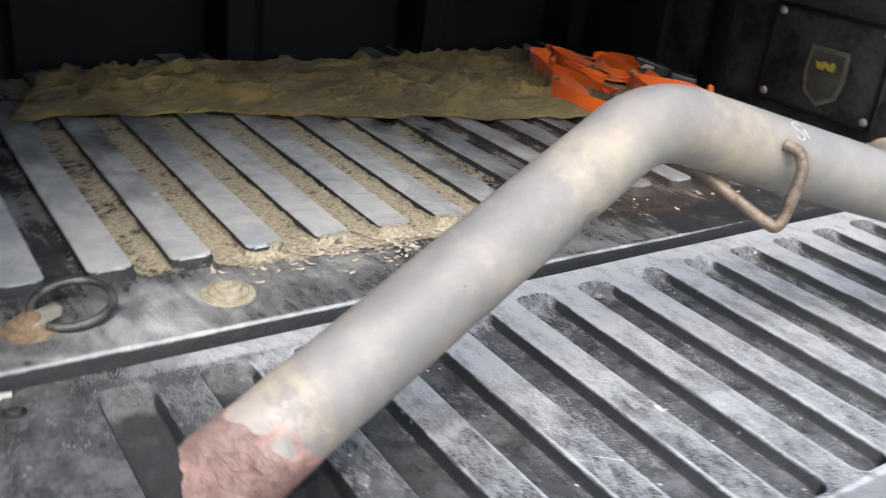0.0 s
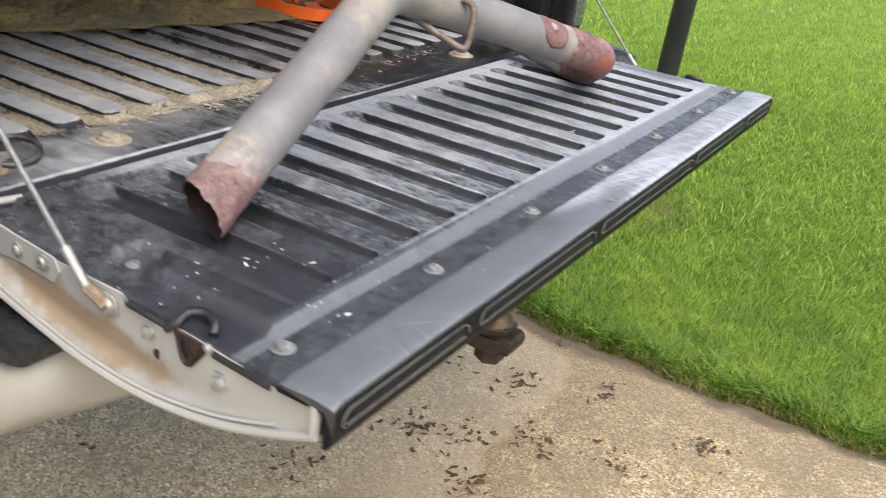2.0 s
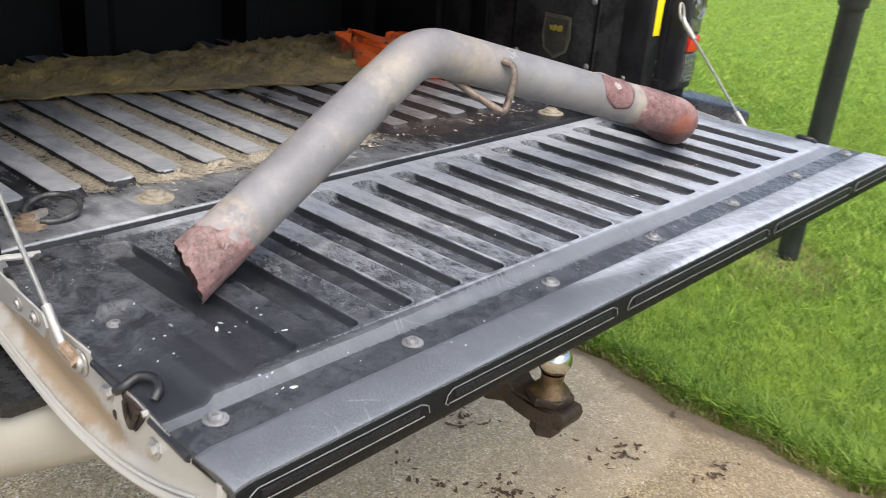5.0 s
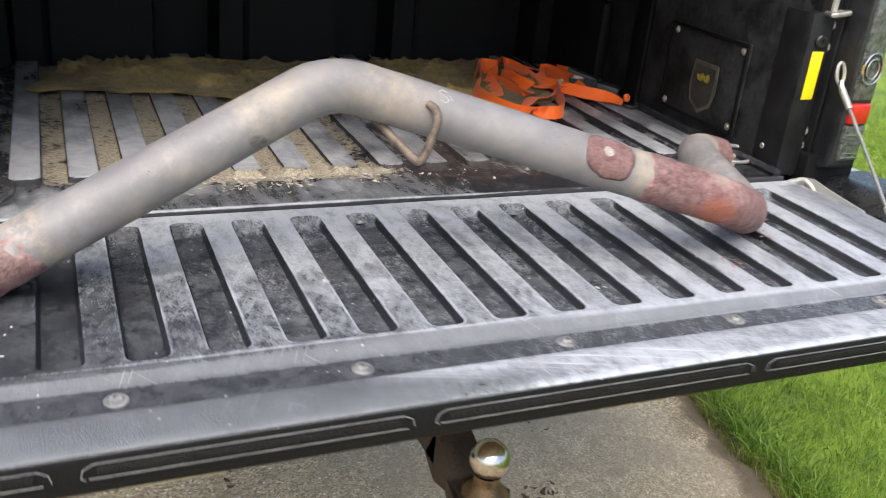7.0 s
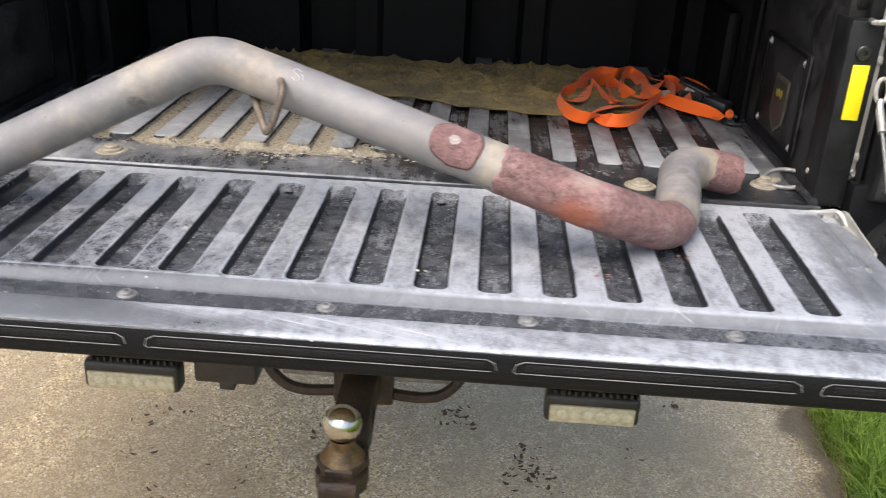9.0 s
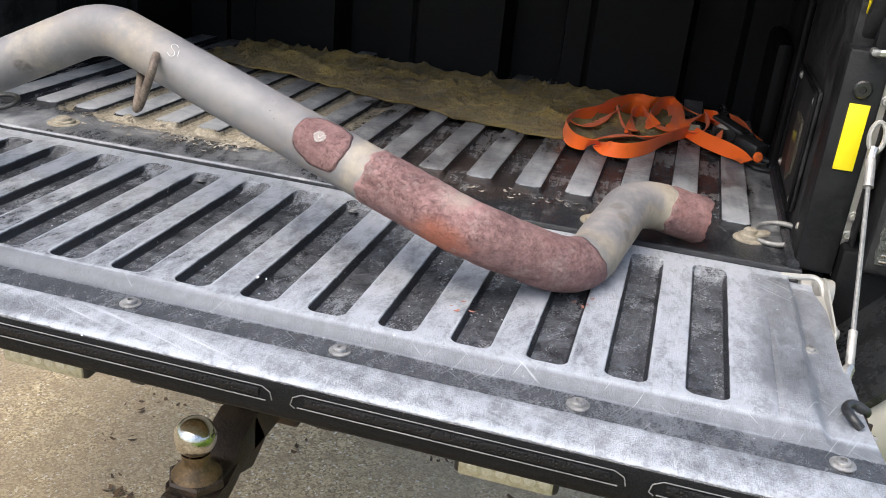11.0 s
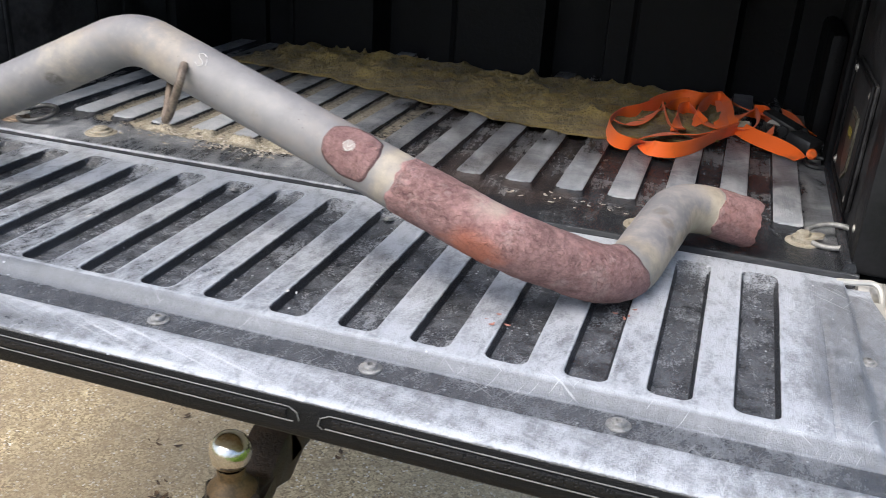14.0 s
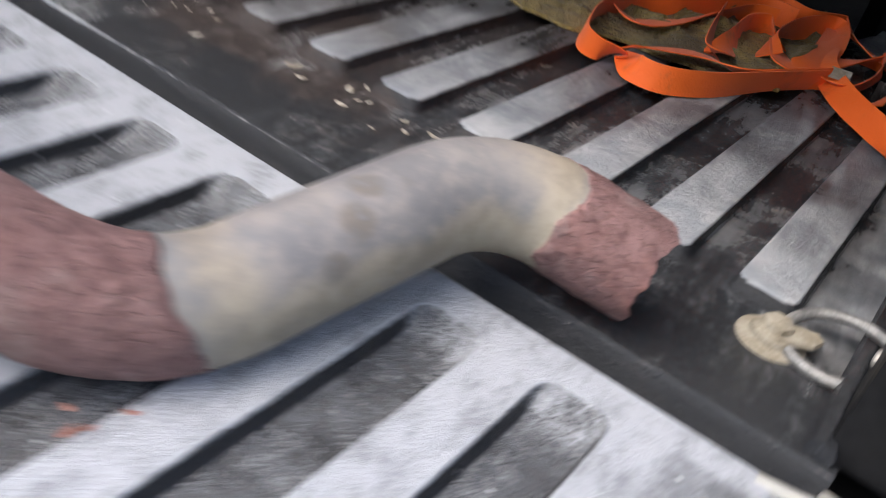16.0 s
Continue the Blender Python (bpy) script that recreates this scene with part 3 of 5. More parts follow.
def near_lawn(rng, n):
    # thins out past its ends
    y = rng.uniform(-1.3, 2.4, n)
    thin = rng.uniform(0, 1, n)
    y = np.where(thin < 0.12, -1.3 - rng.exponential(0.6, n), np.where(thin > 0.88, 2.4 + rng.exponential(0.6, n), y))
    reach = 3.1 * rng.uniform(0, 1, n) ** 1.3
    x = lawn_edge(y) + 0.01 + np.where(rng.uniform(0, 1, n) < 0.15, 3.1 + rng.exponential(0.7, n), reach)
    bare = np.hypot(x - 2.13, y - 0.17) > 0.2 * rng.uniform(0.5, 1.2, n)
    return np.column_stack([x, y])[bare]


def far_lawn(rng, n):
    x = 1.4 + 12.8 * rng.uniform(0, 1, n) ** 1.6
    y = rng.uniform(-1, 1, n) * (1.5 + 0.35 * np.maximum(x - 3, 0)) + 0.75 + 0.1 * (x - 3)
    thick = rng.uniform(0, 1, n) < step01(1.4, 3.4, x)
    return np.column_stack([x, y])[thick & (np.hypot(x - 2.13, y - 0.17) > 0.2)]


def edge_lawn(rng, n):
    y = rng.uniform(-1.3, 2.2, n)
    return np.column_stack([lawn_edge(y) + rng.normal(0.012, 0.014, n), y])


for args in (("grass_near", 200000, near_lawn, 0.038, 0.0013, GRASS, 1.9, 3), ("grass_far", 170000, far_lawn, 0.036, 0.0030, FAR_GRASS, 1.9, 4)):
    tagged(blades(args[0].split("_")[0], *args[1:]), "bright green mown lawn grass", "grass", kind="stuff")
def lush_edge(rng, n):
    y = rng.uniform(-1.3, 2.2, n)
    return np.column_stack([lawn_edge(y) + 0.03 + np.abs(rng.normal(0, 0.05, n)), y])


tagged(blades("grass", 9000, lush_edge, 0.062, 0.0022, GRASS, 1.6, 7), "longer green grass hanging over the driveway edge", "grass", kind="stuff")
tagged(blades("grass", 3600, edge_lawn, 0.035, 0.0016, DRY, 1.5, 5), "dry straw-coloured grass along the driveway edge", "grass", kind="stuff")


def bare_patch(rng, n):
    r, a = 0.26 * np.sqrt(rng.uniform(0, 1, n)), rng.uniform(0, 6.28, n)
    return np.column_stack([2.09 + r * np.cos(a) * 1.2, 0.16 + r * np.sin(a)])


tagged(blades("grass", 1500, bare_patch, 0.03, 0.002, DRY, 1.5, 6), "worn dry grass round the foot of the pole", "grass", kind="stuff")

pole = part("pole", tube([(2.193 - 0.2 * z, 0.171 - 0.08 * z, z) for z in (-0.04, 0.6, 1.3, 2.2)], 0.0385, 20), POLE)
part("collar", tube([(2.193 - 0.2 * z, 0.171 - 0.08 * z, z) for z in (0.905, 0.909, 0.939, 0.943)], 0.0475, 20), POLE, pole, "wider collar round the pole")
tagged(pole, "leaning black painted metal pole standing in the lawn", "pole")


def litter(name, spots, spread, size, material, seed, lift=0.002, z=0.0, flat=0.5):
    """Small curled scraps strewn round some spots: (x, y, count)."""
    rng = np.random.default_rng(seed)
    verts, faces = [], []
    for x, y, count in spots:
        for _ in range(count):
            cx, cy = x + rng.normal(0, spread), y + rng.normal(0, spread)
            s, a, k = size * rng.uniform(0.45, 1.5), rng.uniform(0, 6.28), rng.uniform(0.35, 0.8)
            curl = s * flat * rng.uniform(0.2, 1.0)
            u, v = np.array([math.cos(a), math.sin(a), 0]), np.array([-math.sin(a), math.cos(a), 0])
            tilt = rng.uniform(-0.3, 0.3)
            base = len(verts)
            for q in (-1, -0.35, 0.35, 1):
                wide = k * s * (0.35 + 0.65 * (1 - abs(q)))
                for e in (-1, 1):
                    p = np.array([cx, cy, z + lift]) + u * q * s + v * e * wide * rng.uniform(0.7, 1.2)
                    p[2] += curl * q * q + max(0, tilt * e * wide) + rng.uniform(0, 0.1) * s * flat
                    verts.append(p.tolist())
            for q in range(3):
                faces.append([base + 2 * q, base + 2 * q + 2, base + 2 * q + 3, base + 2 * q + 1])
    return part(name, from_arrays(name, verts, faces), material)


rng = np.random.default_rng(8)
spots = [(0.609, -0.12, 9), (0.30, -0.02, 14), (0.36, -0.12, 8), (0.22, -0.2, 10), (0.42, -0.25, 9), (0.12, -0.32, 7), (0.5, -0.42, 8),
         (0.68, -0.55, 10), (-0.1, -0.1, 9), (-0.3, 0.0, 8), (-0.45, 0.15, 7), (0.05, 0.1, 8), (0.3, 0.35, 14), (0.45, 0.2, 9), (0.7, -0.3, 4), (0.15, 0.55, 8), (-0.6, -0.1, 8)]
spots += [(float(x), float(y), 2) for x, y in zip(rng.uniform(-0.8, 0.9, 34), rng.uniform(-0.7, 0.9, 34))]
tagged(litter("leaf_litter", [(x, y, 3 * k) for x, y, k in spots], 0.027, 0.0064, LEAF, 9, flat=0.42), "dark dry leaf scraps strewn on the driveway", "leaf litter", kind="stuff")

# ---- pickup truck ----
truck = thing("pickup_truck", "champagne pickup truck with open tailgate and black bed liner", "pickup truck")

# -- tailgate, let down flat --
SKIN = [(-0.062, 0.787), (-0.056, 0.765), (-0.060, 0.746), (-0.09, 0.737), (-0.147, 0.7235), (-0.195, 0.714), (-0.241, 0.709), (-0.285, 0.7085), (-0.327, 0.712), (-0.37, 0.720), (-0.404, 0.730), (-0.44, 0.743), (-0.474, 0.758), (-0.478, 0.785), (-0.43, 0.786)]
gate_mesh = bpy.data.meshes.new("tailgate")
gate_bm = prism(SKIN, -0.655, 0.671, 0.004)
gate_bm.to_mesh(gate_mesh)
gate_bm.free()
gv = np.array([v.co[:] for v in gate_mesh.vertices])
gate_mesh.attributes.new("grime", "FLOAT", "POINT").data.foreach_set("value", (0.75 * np.exp(-((gv[:, 1] + 0.2) / 0.15) ** 2)).astype(np.float32))
tailgate = part("tailgate", gate_mesh, PAINT, truck, "open champagne-painted steel tailgate with rust stains on its edge")



def side_x(a, s):
    """A place a metres out from the tailgate's middle line, on side s."""
    return 0.008 + s * a


def face_out(y):
    """How far out the tailgate's recessed end face stands."""
    return 0.668 + 0.0125 * step01(-0.24, -0.40, y)


SKIN_Y, SKIN_Z = np.array([p[0] for p in SKIN[12:1:-1]]), np.array([p[1] for p in SKIN[12:1:-1]])
for s in (-1, 1):
    # pressed end panel: a flange stands proud along the curved skin, the flat face lies deeper
    ev, ef, eg = [], [], []
    ey, eu = np.linspace(-0.474, -0.060, 70), (0.0, 0.004, 0.008, 0.012, 0.016, 0.020, 0.024, 0.029)
    for y in ey:
        z0 = float(np.interp(y, SKIN_Y, SKIN_Z)) + 0.001
        for k in range(16):
            z = z0 + eu[k] if k < 8 else z0 + 0.029 + (0.787 - z0 - 0.029) * (k - 7) / 8
            z = min(z, 0.787)
            a = 0.682 + (float(face_out(y)) - 0.682) * float(step01(0.003, 0.022, z - z0)) + 0.0005 * math.sin(y * 40)
            ev.append((side_x(a, s), float(y), z))
            eg.append(1.0 * math.exp(-((z - z0 - 0.026) / 0.016) ** 2) * math.exp(-((y + 0.19) / 0.13) ** 2))
    for i in range(69):
        for k in range(15):
            q = [i * 16 + k, i * 16 + k + 1, (i + 1) * 16 + k + 1, (i + 1) * 16 + k]
            ef.append(q if s > 0 else q[::-1])
    top0 = len(ev)
    for i, y in enumerate(ey):
        ev.append((side_x(0.658, s), float(y), 0.787))
        eg.append(0.0)
        ev.append((side_x(0.658, s), float(y), float(np.interp(y, SKIN_Y, SKIN_Z)) + 0.001))
        eg.append(0.0)
    for i in range(69):
        q = [i * 16 + 15, (i + 1) * 16 + 15, top0 + 2 * i + 2, top0 + 2 * i]
        ef.append(q[::-1] if s > 0 else q)
        q = [i * 16, (i + 1) * 16, top0 + 2 * i + 3, top0 + 2 * i + 1]
        ef.append(q if s > 0 else q[::-1])
    part("end_panel", from_arrays("end_panel", ev, ef, grime=eg), PAINT, tailgate, "pressed painted end panel with brown stains")

# pale grey paints in the highlight along the raised trim
TRIM = simple("raised_trim_highlight", (0.12, 0.12, 0.12), (0.2, 0.2, 0.2), 0.45)
GROOVES = [(8.5 - k) * PITCH + 0.0005 for k in range(1, 17)]
NEAR, FAR = -0.370, -0.0635


def groove_distance(X, Y):
    """Distance to the nearest groove's outline, below 0 inside."""
    return np.min([round_box(X, Y, c, (NEAR + FAR) / 2, 0.0197, (FAR - NEAR) / 2, 0.011) for c in GROOVES], axis=0)


def liner_height(X, Y):
    z = np.full_like(X, TOP)
    # shoulders that fall to the rim in front and at the sides
    z -= np.maximum(0.009 * step01(-0.376, -0.398, Y), 0.010 * step01(0.628, 0.642, np.abs(X - 0.008)))
    z -= 0.013 * step01(-0.0405, -0.0355, Y)
    d = groove_distance(X, Y)
    z -= 0.0102 * step01(0.0005, -0.0036, d) * (0.12 + 0.88 * step01(FAR + 0.002, FAR - 0.028, Y))
    # bolt pocket at one side
    for sx in (-0.620,):
        d = round_box(X, Y, sx, -0.213, 0.024, 0.022, 0.010)
        z -= 0.0085 * step01(0.001, -0.004, d) * step01(-0.189, -0.208, Y)
        z = np.where(d < 0.001, np.maximum(z, 0.7888), z)
        z += 0.0015 * step01(0.006, 0.0, np.abs(d)) * step01(-0.235, -0.20, Y)
    z -= 0.0025 * step01(0.004, 0.0, np.abs(np.abs(X - 0.008) - 0.597)) * step01(-0.05, -0.24, Y) * step01(-0.385, -0.37, Y)
    d = np.hypot(X - 0.622, Y + 0.212)
    z += 0.0022 * step01(0.004, 0.0, np.abs(d - 0.021)) * step01(0.61, 0.60, -X + 1.225)
    z += 0.0006 * bumps(X, Y, 9.0, 2.0)
    return z


def liner_even(X, Y, Z):
    # evens the front slope, whose grey is painted sky reflection
    slope = 0.85 * step01(-0.376, -0.3785, Y) * step01(-0.4005, -0.398, Y)
    return np.maximum(slope, np.maximum(0.6 * step01(-0.400, -0.402, Y), np.maximum(0.36 * step01(-0.42, -0.54, X), 0.66 * step01(0.565, 0.60, X))))


def liner_dust(X, Y, Z):
    # rubbed dust, raised at left and middle to carry some sky sheen
    along = 0.0 + 0.68 * step01(-0.6, -0.25, X) + 0.16 * step01(0.0, 0.5, X) - 0.26 * step01(0.568, 0.60, X) - 0.3 * step01(-0.2, -0.36, Y) * step01(0.15, -0.2, X)
    hinge = 0.27 * step01(-0.24, -0.08, Y) * (0.3 + 0.7 * step01(-0.62, -0.4, X)) * step01(0.625, 0.57, X) + 0.45 * step01(-0.062, -0.054, Y) * step01(-0.6, -0.45, X)
    front = 0.2 * step01(-0.33, -0.372, Y) * step01(-0.25, 0.1, X)
    d = groove_distance(X, Y)
    worn = 0.55 * step01(0.0030, 0.0010, d) * step01(-0.6, -0.2, X) * (0.7 + 1.2 * bumps(X, Y, 16.0, 8.0))
    worn = worn + 0.5 * np.exp(-((Y + 0.3752) / 0.0016) ** 2) * step01(-0.64, -0.5, X)
    top = along + hinge + front + worn + 0.12 * bumps(X, Y, 7.0, 5.0)
    groove = -0.25 + 0.36 * step01(-0.55, -0.2, X) + 0.22 * bumps(X, Y, 13.0, 3.0) + 0.25 * step01(-0.1, -0.075, Y)
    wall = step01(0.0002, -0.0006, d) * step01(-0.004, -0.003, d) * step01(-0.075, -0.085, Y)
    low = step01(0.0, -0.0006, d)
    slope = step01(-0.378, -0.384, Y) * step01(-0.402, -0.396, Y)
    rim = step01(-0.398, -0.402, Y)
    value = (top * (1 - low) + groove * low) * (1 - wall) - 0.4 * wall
    # front slope: sky reflection put in as a flat dust value
    value = value * (1 - slope) + (0.42 + 0.08 * step01(-0.3, 0.2, X)) * slope
    return np.clip(value * (1 - rim) + (0.0 + 0.32 * step01(-0.4, 0.1, X) + 0.1 * bumps(X, Y, 8.0, 8.0)) * rim, -0.6, 1.1)


lx = set()
for c in GROOVES:
    for o in (0.0, 0.005, 0.009, 0.011, 0.013, 0.0145, 0.0156, 0.0162, 0.0168, 0.0175, 0.0182, 0.0189, 0.0196, 0.0202, 0.0206, 0.021, 0.0218, 0.0228, 0.024, 0.028, 0.032, 0.036):
        lx |= {round(c - o, 5), round(c + o, 5)}
lx |= {round(v, 5) for v in np.linspace(-0.6735, -0.575, 27)} | {round(v, 5) for v in np.linspace(0.59, 0.6895, 26)}
ly = set(np.linspace(-0.434, -0.372, 22).round(5)) | set(np.linspace(-0.371, -0.353, 25).round(5)) | set(np.linspace(-0.34, -0.26, 7).round(5))
ly |= set(np.linspace(-0.252, -0.175, 22).round(5)) | set(np.linspace(-0.16, -0.11, 4).round(5)) | set(np.linspace(-0.104, -0.084, 12).round(5)) | set(np.linspace(-0.0825, -0.0345, 60).round(5))
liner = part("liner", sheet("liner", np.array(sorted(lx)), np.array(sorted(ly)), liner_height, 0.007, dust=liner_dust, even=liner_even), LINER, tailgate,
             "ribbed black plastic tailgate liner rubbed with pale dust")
# the liner's ends draw in towards the hinge
for v in liner.data.vertices:
    a, s = abs(v.co.x - 0.008), (1 if v.co.x > 0 else -1)
    y = v.co.y
    inset = 0.008 * step01(-0.42, -0.31, y) + 0.002 * step01(-0.31, -0.262, y) + 0.006 * step01(-0.256, -0.244, y) + 0.010 * step01(-0.12, -0.05, y)
    v.co.x -= s * float(inset * step01(0.612, 0.678, a))

# white scuffs along the cap are dust values on its own grid
CAP_X = np.concatenate([np.linspace(-0.6775, -0.64, 7), np.linspace(-0.63, 0.66, 220), np.linspace(0.665, 0.693, 7)])
CAP_PROFILE = [(-0.4335, 0.7872), (-0.4345, 0.7925), (-0.437, 0.7945), (-0.4425, 0.7951), (-0.4475, 0.7955), (-0.4525, 0.7958), (-0.4575, 0.796), (-0.4625, 0.7962), (-0.468, 0.7962), (-0.474, 0.796), (-0.479, 0.7957), (-0.4845, 0.7950), (-0.4872, 0.7938), (-0.4886, 0.7915), (-0.4894, 0.786), (-0.4895, 0.778), (-0.489, 0.766), (-0.487, 0.7575), (-0.4835, 0.7538), (-0.4798, 0.754), (-0.4794, 0.7872)]
cap_verts, cap_dust_and_light, cap_streak, cap_even = [], [], [], []
for x in CAP_X:
    end = 0.003 * (step01(0.682, 0.693, x) + step01(-0.667, -0.6775, x))
    for y, z in CAP_PROFILE:
        cap_verts.append((float(x), y, z - float(end) * (z > 0.78)))
        up = 1.0 if z > 0.7925 and y > -0.488 else 0.0
        wob = noise.noise((x * 6, y * 20, 3.1)) * 0.5 + noise.noise((x * 22, y * 60, 1.0)) * 0.25
        # base 0.45 holds dust plus the cap's painted sky sheen
        white = 0.45 + 0.26 * float(step01(-0.24, 0.1, x)) + wob * 0.3 * float(step01(-0.4, -0.1, x))
        sweep = math.exp(-((y + 0.452 + 0.10 * (x + 0.02)) / 0.012) ** 2) * float(step01(-0.24, -0.12, x) * step01(0.16, 0.06, x))
        side = float(step01(-0.25, -0.05, x)) * (0.16 + 0.35 * wob)
        lip = 0.55 * float(step01(-0.48, -0.4855, y)) * float(step01(-0.12, 0.0, x) * step01(0.7, 0.2, x))
        # -0.5 selects the rear face's shaded colour
        cap_dust_and_light.append(up * (white + 0.3 * sweep + lip) if up else -0.5)
        cap_even.append(0.92 - 0.74 * float(step01(-0.25, 0.02, x)))
        cap_streak.append(up * min(1.0, max(0.0, 1.1 * sweep + side)))
cp = len(CAP_PROFILE)
cap_faces = [[i * cp + j, i * cp + j + 1, (i + 1) * cp + j + 1, (i + 1) * cp + j] for i in range(len(CAP_X) - 1) for j in range(cp - 1)]
cap_faces += [list(range(cp)), list(range((len(CAP_X) - 1) * cp, len(CAP_X) * cp))[::-1]]
cap = part("edge_cap", from_arrays("edge_cap", cap_verts, cap_faces, dust=cap_dust_and_light, streak=cap_streak, even=cap_even), LINER, tailgate, "black plastic tailgate edge cap with white scuffs")

# raised rails that outline the panels on the cap's rear face
for x0, x1 in ((-0.669, -0.482), (-0.462, -0.19), (-0.17, 0.186), (0.203, 0.487), (0.505, 0.672)):
    rail = [(x0 + 0.004, -0.4905, 0.7715), (x0, -0.4908, 0.7745), (x0 + 0.002, -0.4908, 0.782), (x0 + 0.010, -0.4895, 0.7855), (x1 - 0.010, -0.4895, 0.7855), (x1 - 0.002, -0.4908, 0.782), (x1, -0.4908, 0.7745)]
    part("trim_rail", tube(rail, 0.0006, 6), TRIM, tailgate, "thin raised trim line, its highlight painted pale grey")
    part("trim_rail", tube([(x0 + 0.006, -0.4903, 0.7725), (x1 - 0.006, -0.4903, 0.7725)], 0.0006, 6), TRIM, tailgate, "thin raised trim line, its highlight painted pale grey")
    inset = block(x0 + 0.012, x1 - 0.012, -0.4912, -0.486, 0.7748, 0.7832, 0.0015)
    part("grip_panel", inset, GRIP, tailgate, "black dimpled grip panel")

for i, x in enumerate((-0.638, -0.430, -0.215, 0.002, 0.218, 0.437, 0.653)):
    bolt("bolt", (x, -0.4165 if i else -0.406, TOP - 0.0088), (0, 0, 1), 0.0066, tailgate, RIM_BOLT, 1.6)
for x, y in ((-0.619, -0.215), (-0.612, -0.066)):
    bolt("bolt", (x, y, TOP - (0.0108 if y < -0.2 else 0.001)), (0, 0, 1), 0.005, tailgate, BLACK if y > -0.2 else RIM_BOLT, 1.6)


bolt("bolt", (0.646, -0.214, TOP - 0.0102), (0, 0, 1), 0.0056, tailgate, RIM_BOLT, 1.5)
for x, y in ((-0.112, -0.083), (0.105, -0.088)):
    bolt("bolt", (x, y, TOP - 0.0066), (0.0, 0.25, 1), 0.0045, tailgate, RIM_BOLT, 1.5)


def side_hardware(s):
    """Hinge, cable, bolts and latch on one end of the tailgate; s is -1 or 1."""
    def out_at(a):
        return side_x(a, s)
    out = (s, 0, 0)
    lip = [(out_at(0.6835), y, z + 0.003) for y, z in SKIN[2:13]]
    part("edge_flange", tube(smoothed(lip, 40), 0.0042, 8), PAINT, tailgate, "folded painted flange along the skin")
    fold = [(out_at(0.6835), y * 0.985 - 0.002, z + 0.0095) for y, z in SKIN[3:12]]
    part("edge_seam", tube(smoothed(fold, 36), 0.0017, 6), PAINT, tailgate)
    # upright white corner bead
    bead = [(out_at(0.682), -0.4685, 0.758), (out_at(0.6835), -0.4700, 0.772), (out_at(0.682), -0.4690, 0.786)]
    part("corner_bead", tube(bead, 0.0050, 8), PAINT, tailgate, "pale painted corner bead")
    # hinge arm: a strap with a loop round the trunnion
    strap = [(-0.160, 0.008), (-0.167, -0.004), (-0.160, -0.017), (-0.115, -0.013), (-0.06, -0.016), (-0.040, -0.012), (-0.028, 0.0), (-0.030, 0.016), (-0.048, 0.020), (-0.075, 0.016), (-0.11, 0.012)]
    flat = 0.668

    def on_face(z):
        return Matrix(((0, 0, s, out_at(flat)), (1, 0, 0, 0), (0, 1, 0, z), (0, 0, 0, 1)))
    part("hinge_arm", plate(strap, 0.0024, on_face(0.783), 0.0008), PAINT, tailgate, "painted hinge strap")
    loop = [(out_at(0.618), -0.044, 0.798), (out_at(0.639), -0.041, 0.799), (out_at(0.655), -0.036, 0.799), (out_at(0.664), -0.040, 0.796), (out_at(0.668), -0.052, 0.788), (out_at(0.669), -0.066, 0.780)]
    part("hinge_loop", tube(smoothed(loop, 24), 0.0038, 8), PAINT, tailgate)
    trunnion = turned([(0, 0), (0.0145, 0), (0.016, 0.002), (0.016, 0.012), (0.0185, 0.014), (0.0185, 0.036), (0.017, 0.039), (0, 0.039)],
                      Matrix.Translation((out_at(0.645), -0.018, 0.774)) @ Vector(out).to_track_quat("Z", "Y").to_matrix().to_4x4(), 22)
    part("hinge_trunnion", trunnion, PAINT, tailgate)
    for y, z, r in ((-0.1465, 0.782, 0.0058), (-0.1105, 0.782, 0.005)):
        bolt("bolt", (out_at(flat + 0.003), y, z), out, r, tailgate, DULL_STEEL, 1.5)
    bolt("bolt", (out_at(0.669), -0.230, 0.7705), out, 0.0085, tailgate, DULL_STEEL, 1.5)
    for y, z in ((-0.283, 0.767), (-0.3715, 0.761)):
        hexed = turned([(0.0098, 0), (0.0098, 0.0015), (0.0065, 0.0018), (0.0065, 0.0058), (0.005, 0.0066), (0, 0.0066)],
                       Matrix.Translation((out_at(float(face_out(y))), y, z)) @ Vector(out).to_track_quat("Z", "Y").to_matrix().to_4x4(), 6)
        part("hex_bolt", hexed, STEEL, tailgate)
    # flat dark disc paints the shade inside the drain hole
    hole = turned([(0.005, 0.0006), (0, 0.0006)], Matrix.Translation((out_at(float(face_out(-0.293))), -0.293, 0.749)) @ Vector(out).to_track_quat("Z", "Y").to_matrix().to_4x4(), 12)
    part("drain_hole", hole, SOOT_AND_HOLE, tailgate, "small drain hole, its shade a flat dark disc")
    # latch: notch shade as a dark plate, a steel claw, and a raised black hood in the liner
    flat = float(face_out(-0.338)) - 0.0005
    notch = [(-0.358, 0.009), (-0.319, 0.009), (-0.323, -0.006), (-0.332, -0.0185), (-0.338, -0.0185), (-0.352, -0.002)]
    latch = part("latch", plate(notch, 0.0026, on_face(0.777)), SOOT_AND_HOLE, tailgate, "latch notch, its shade a dark plate, with worn steel claw")
    claw = [(out_at(flat + 0.005), -0.348, 0.783), (out_at(flat + 0.006), -0.343, 0.772), (out_at(flat + 0.005), -0.336, 0.763), (out_at(flat + 0.005), -0.330, 0.771), (out_at(flat + 0.005), -0.328, 0.784)]
    part("latch_claw", tube(smoothed(claw, 20), 0.0024, 7), HITCH_BROWN, latch)
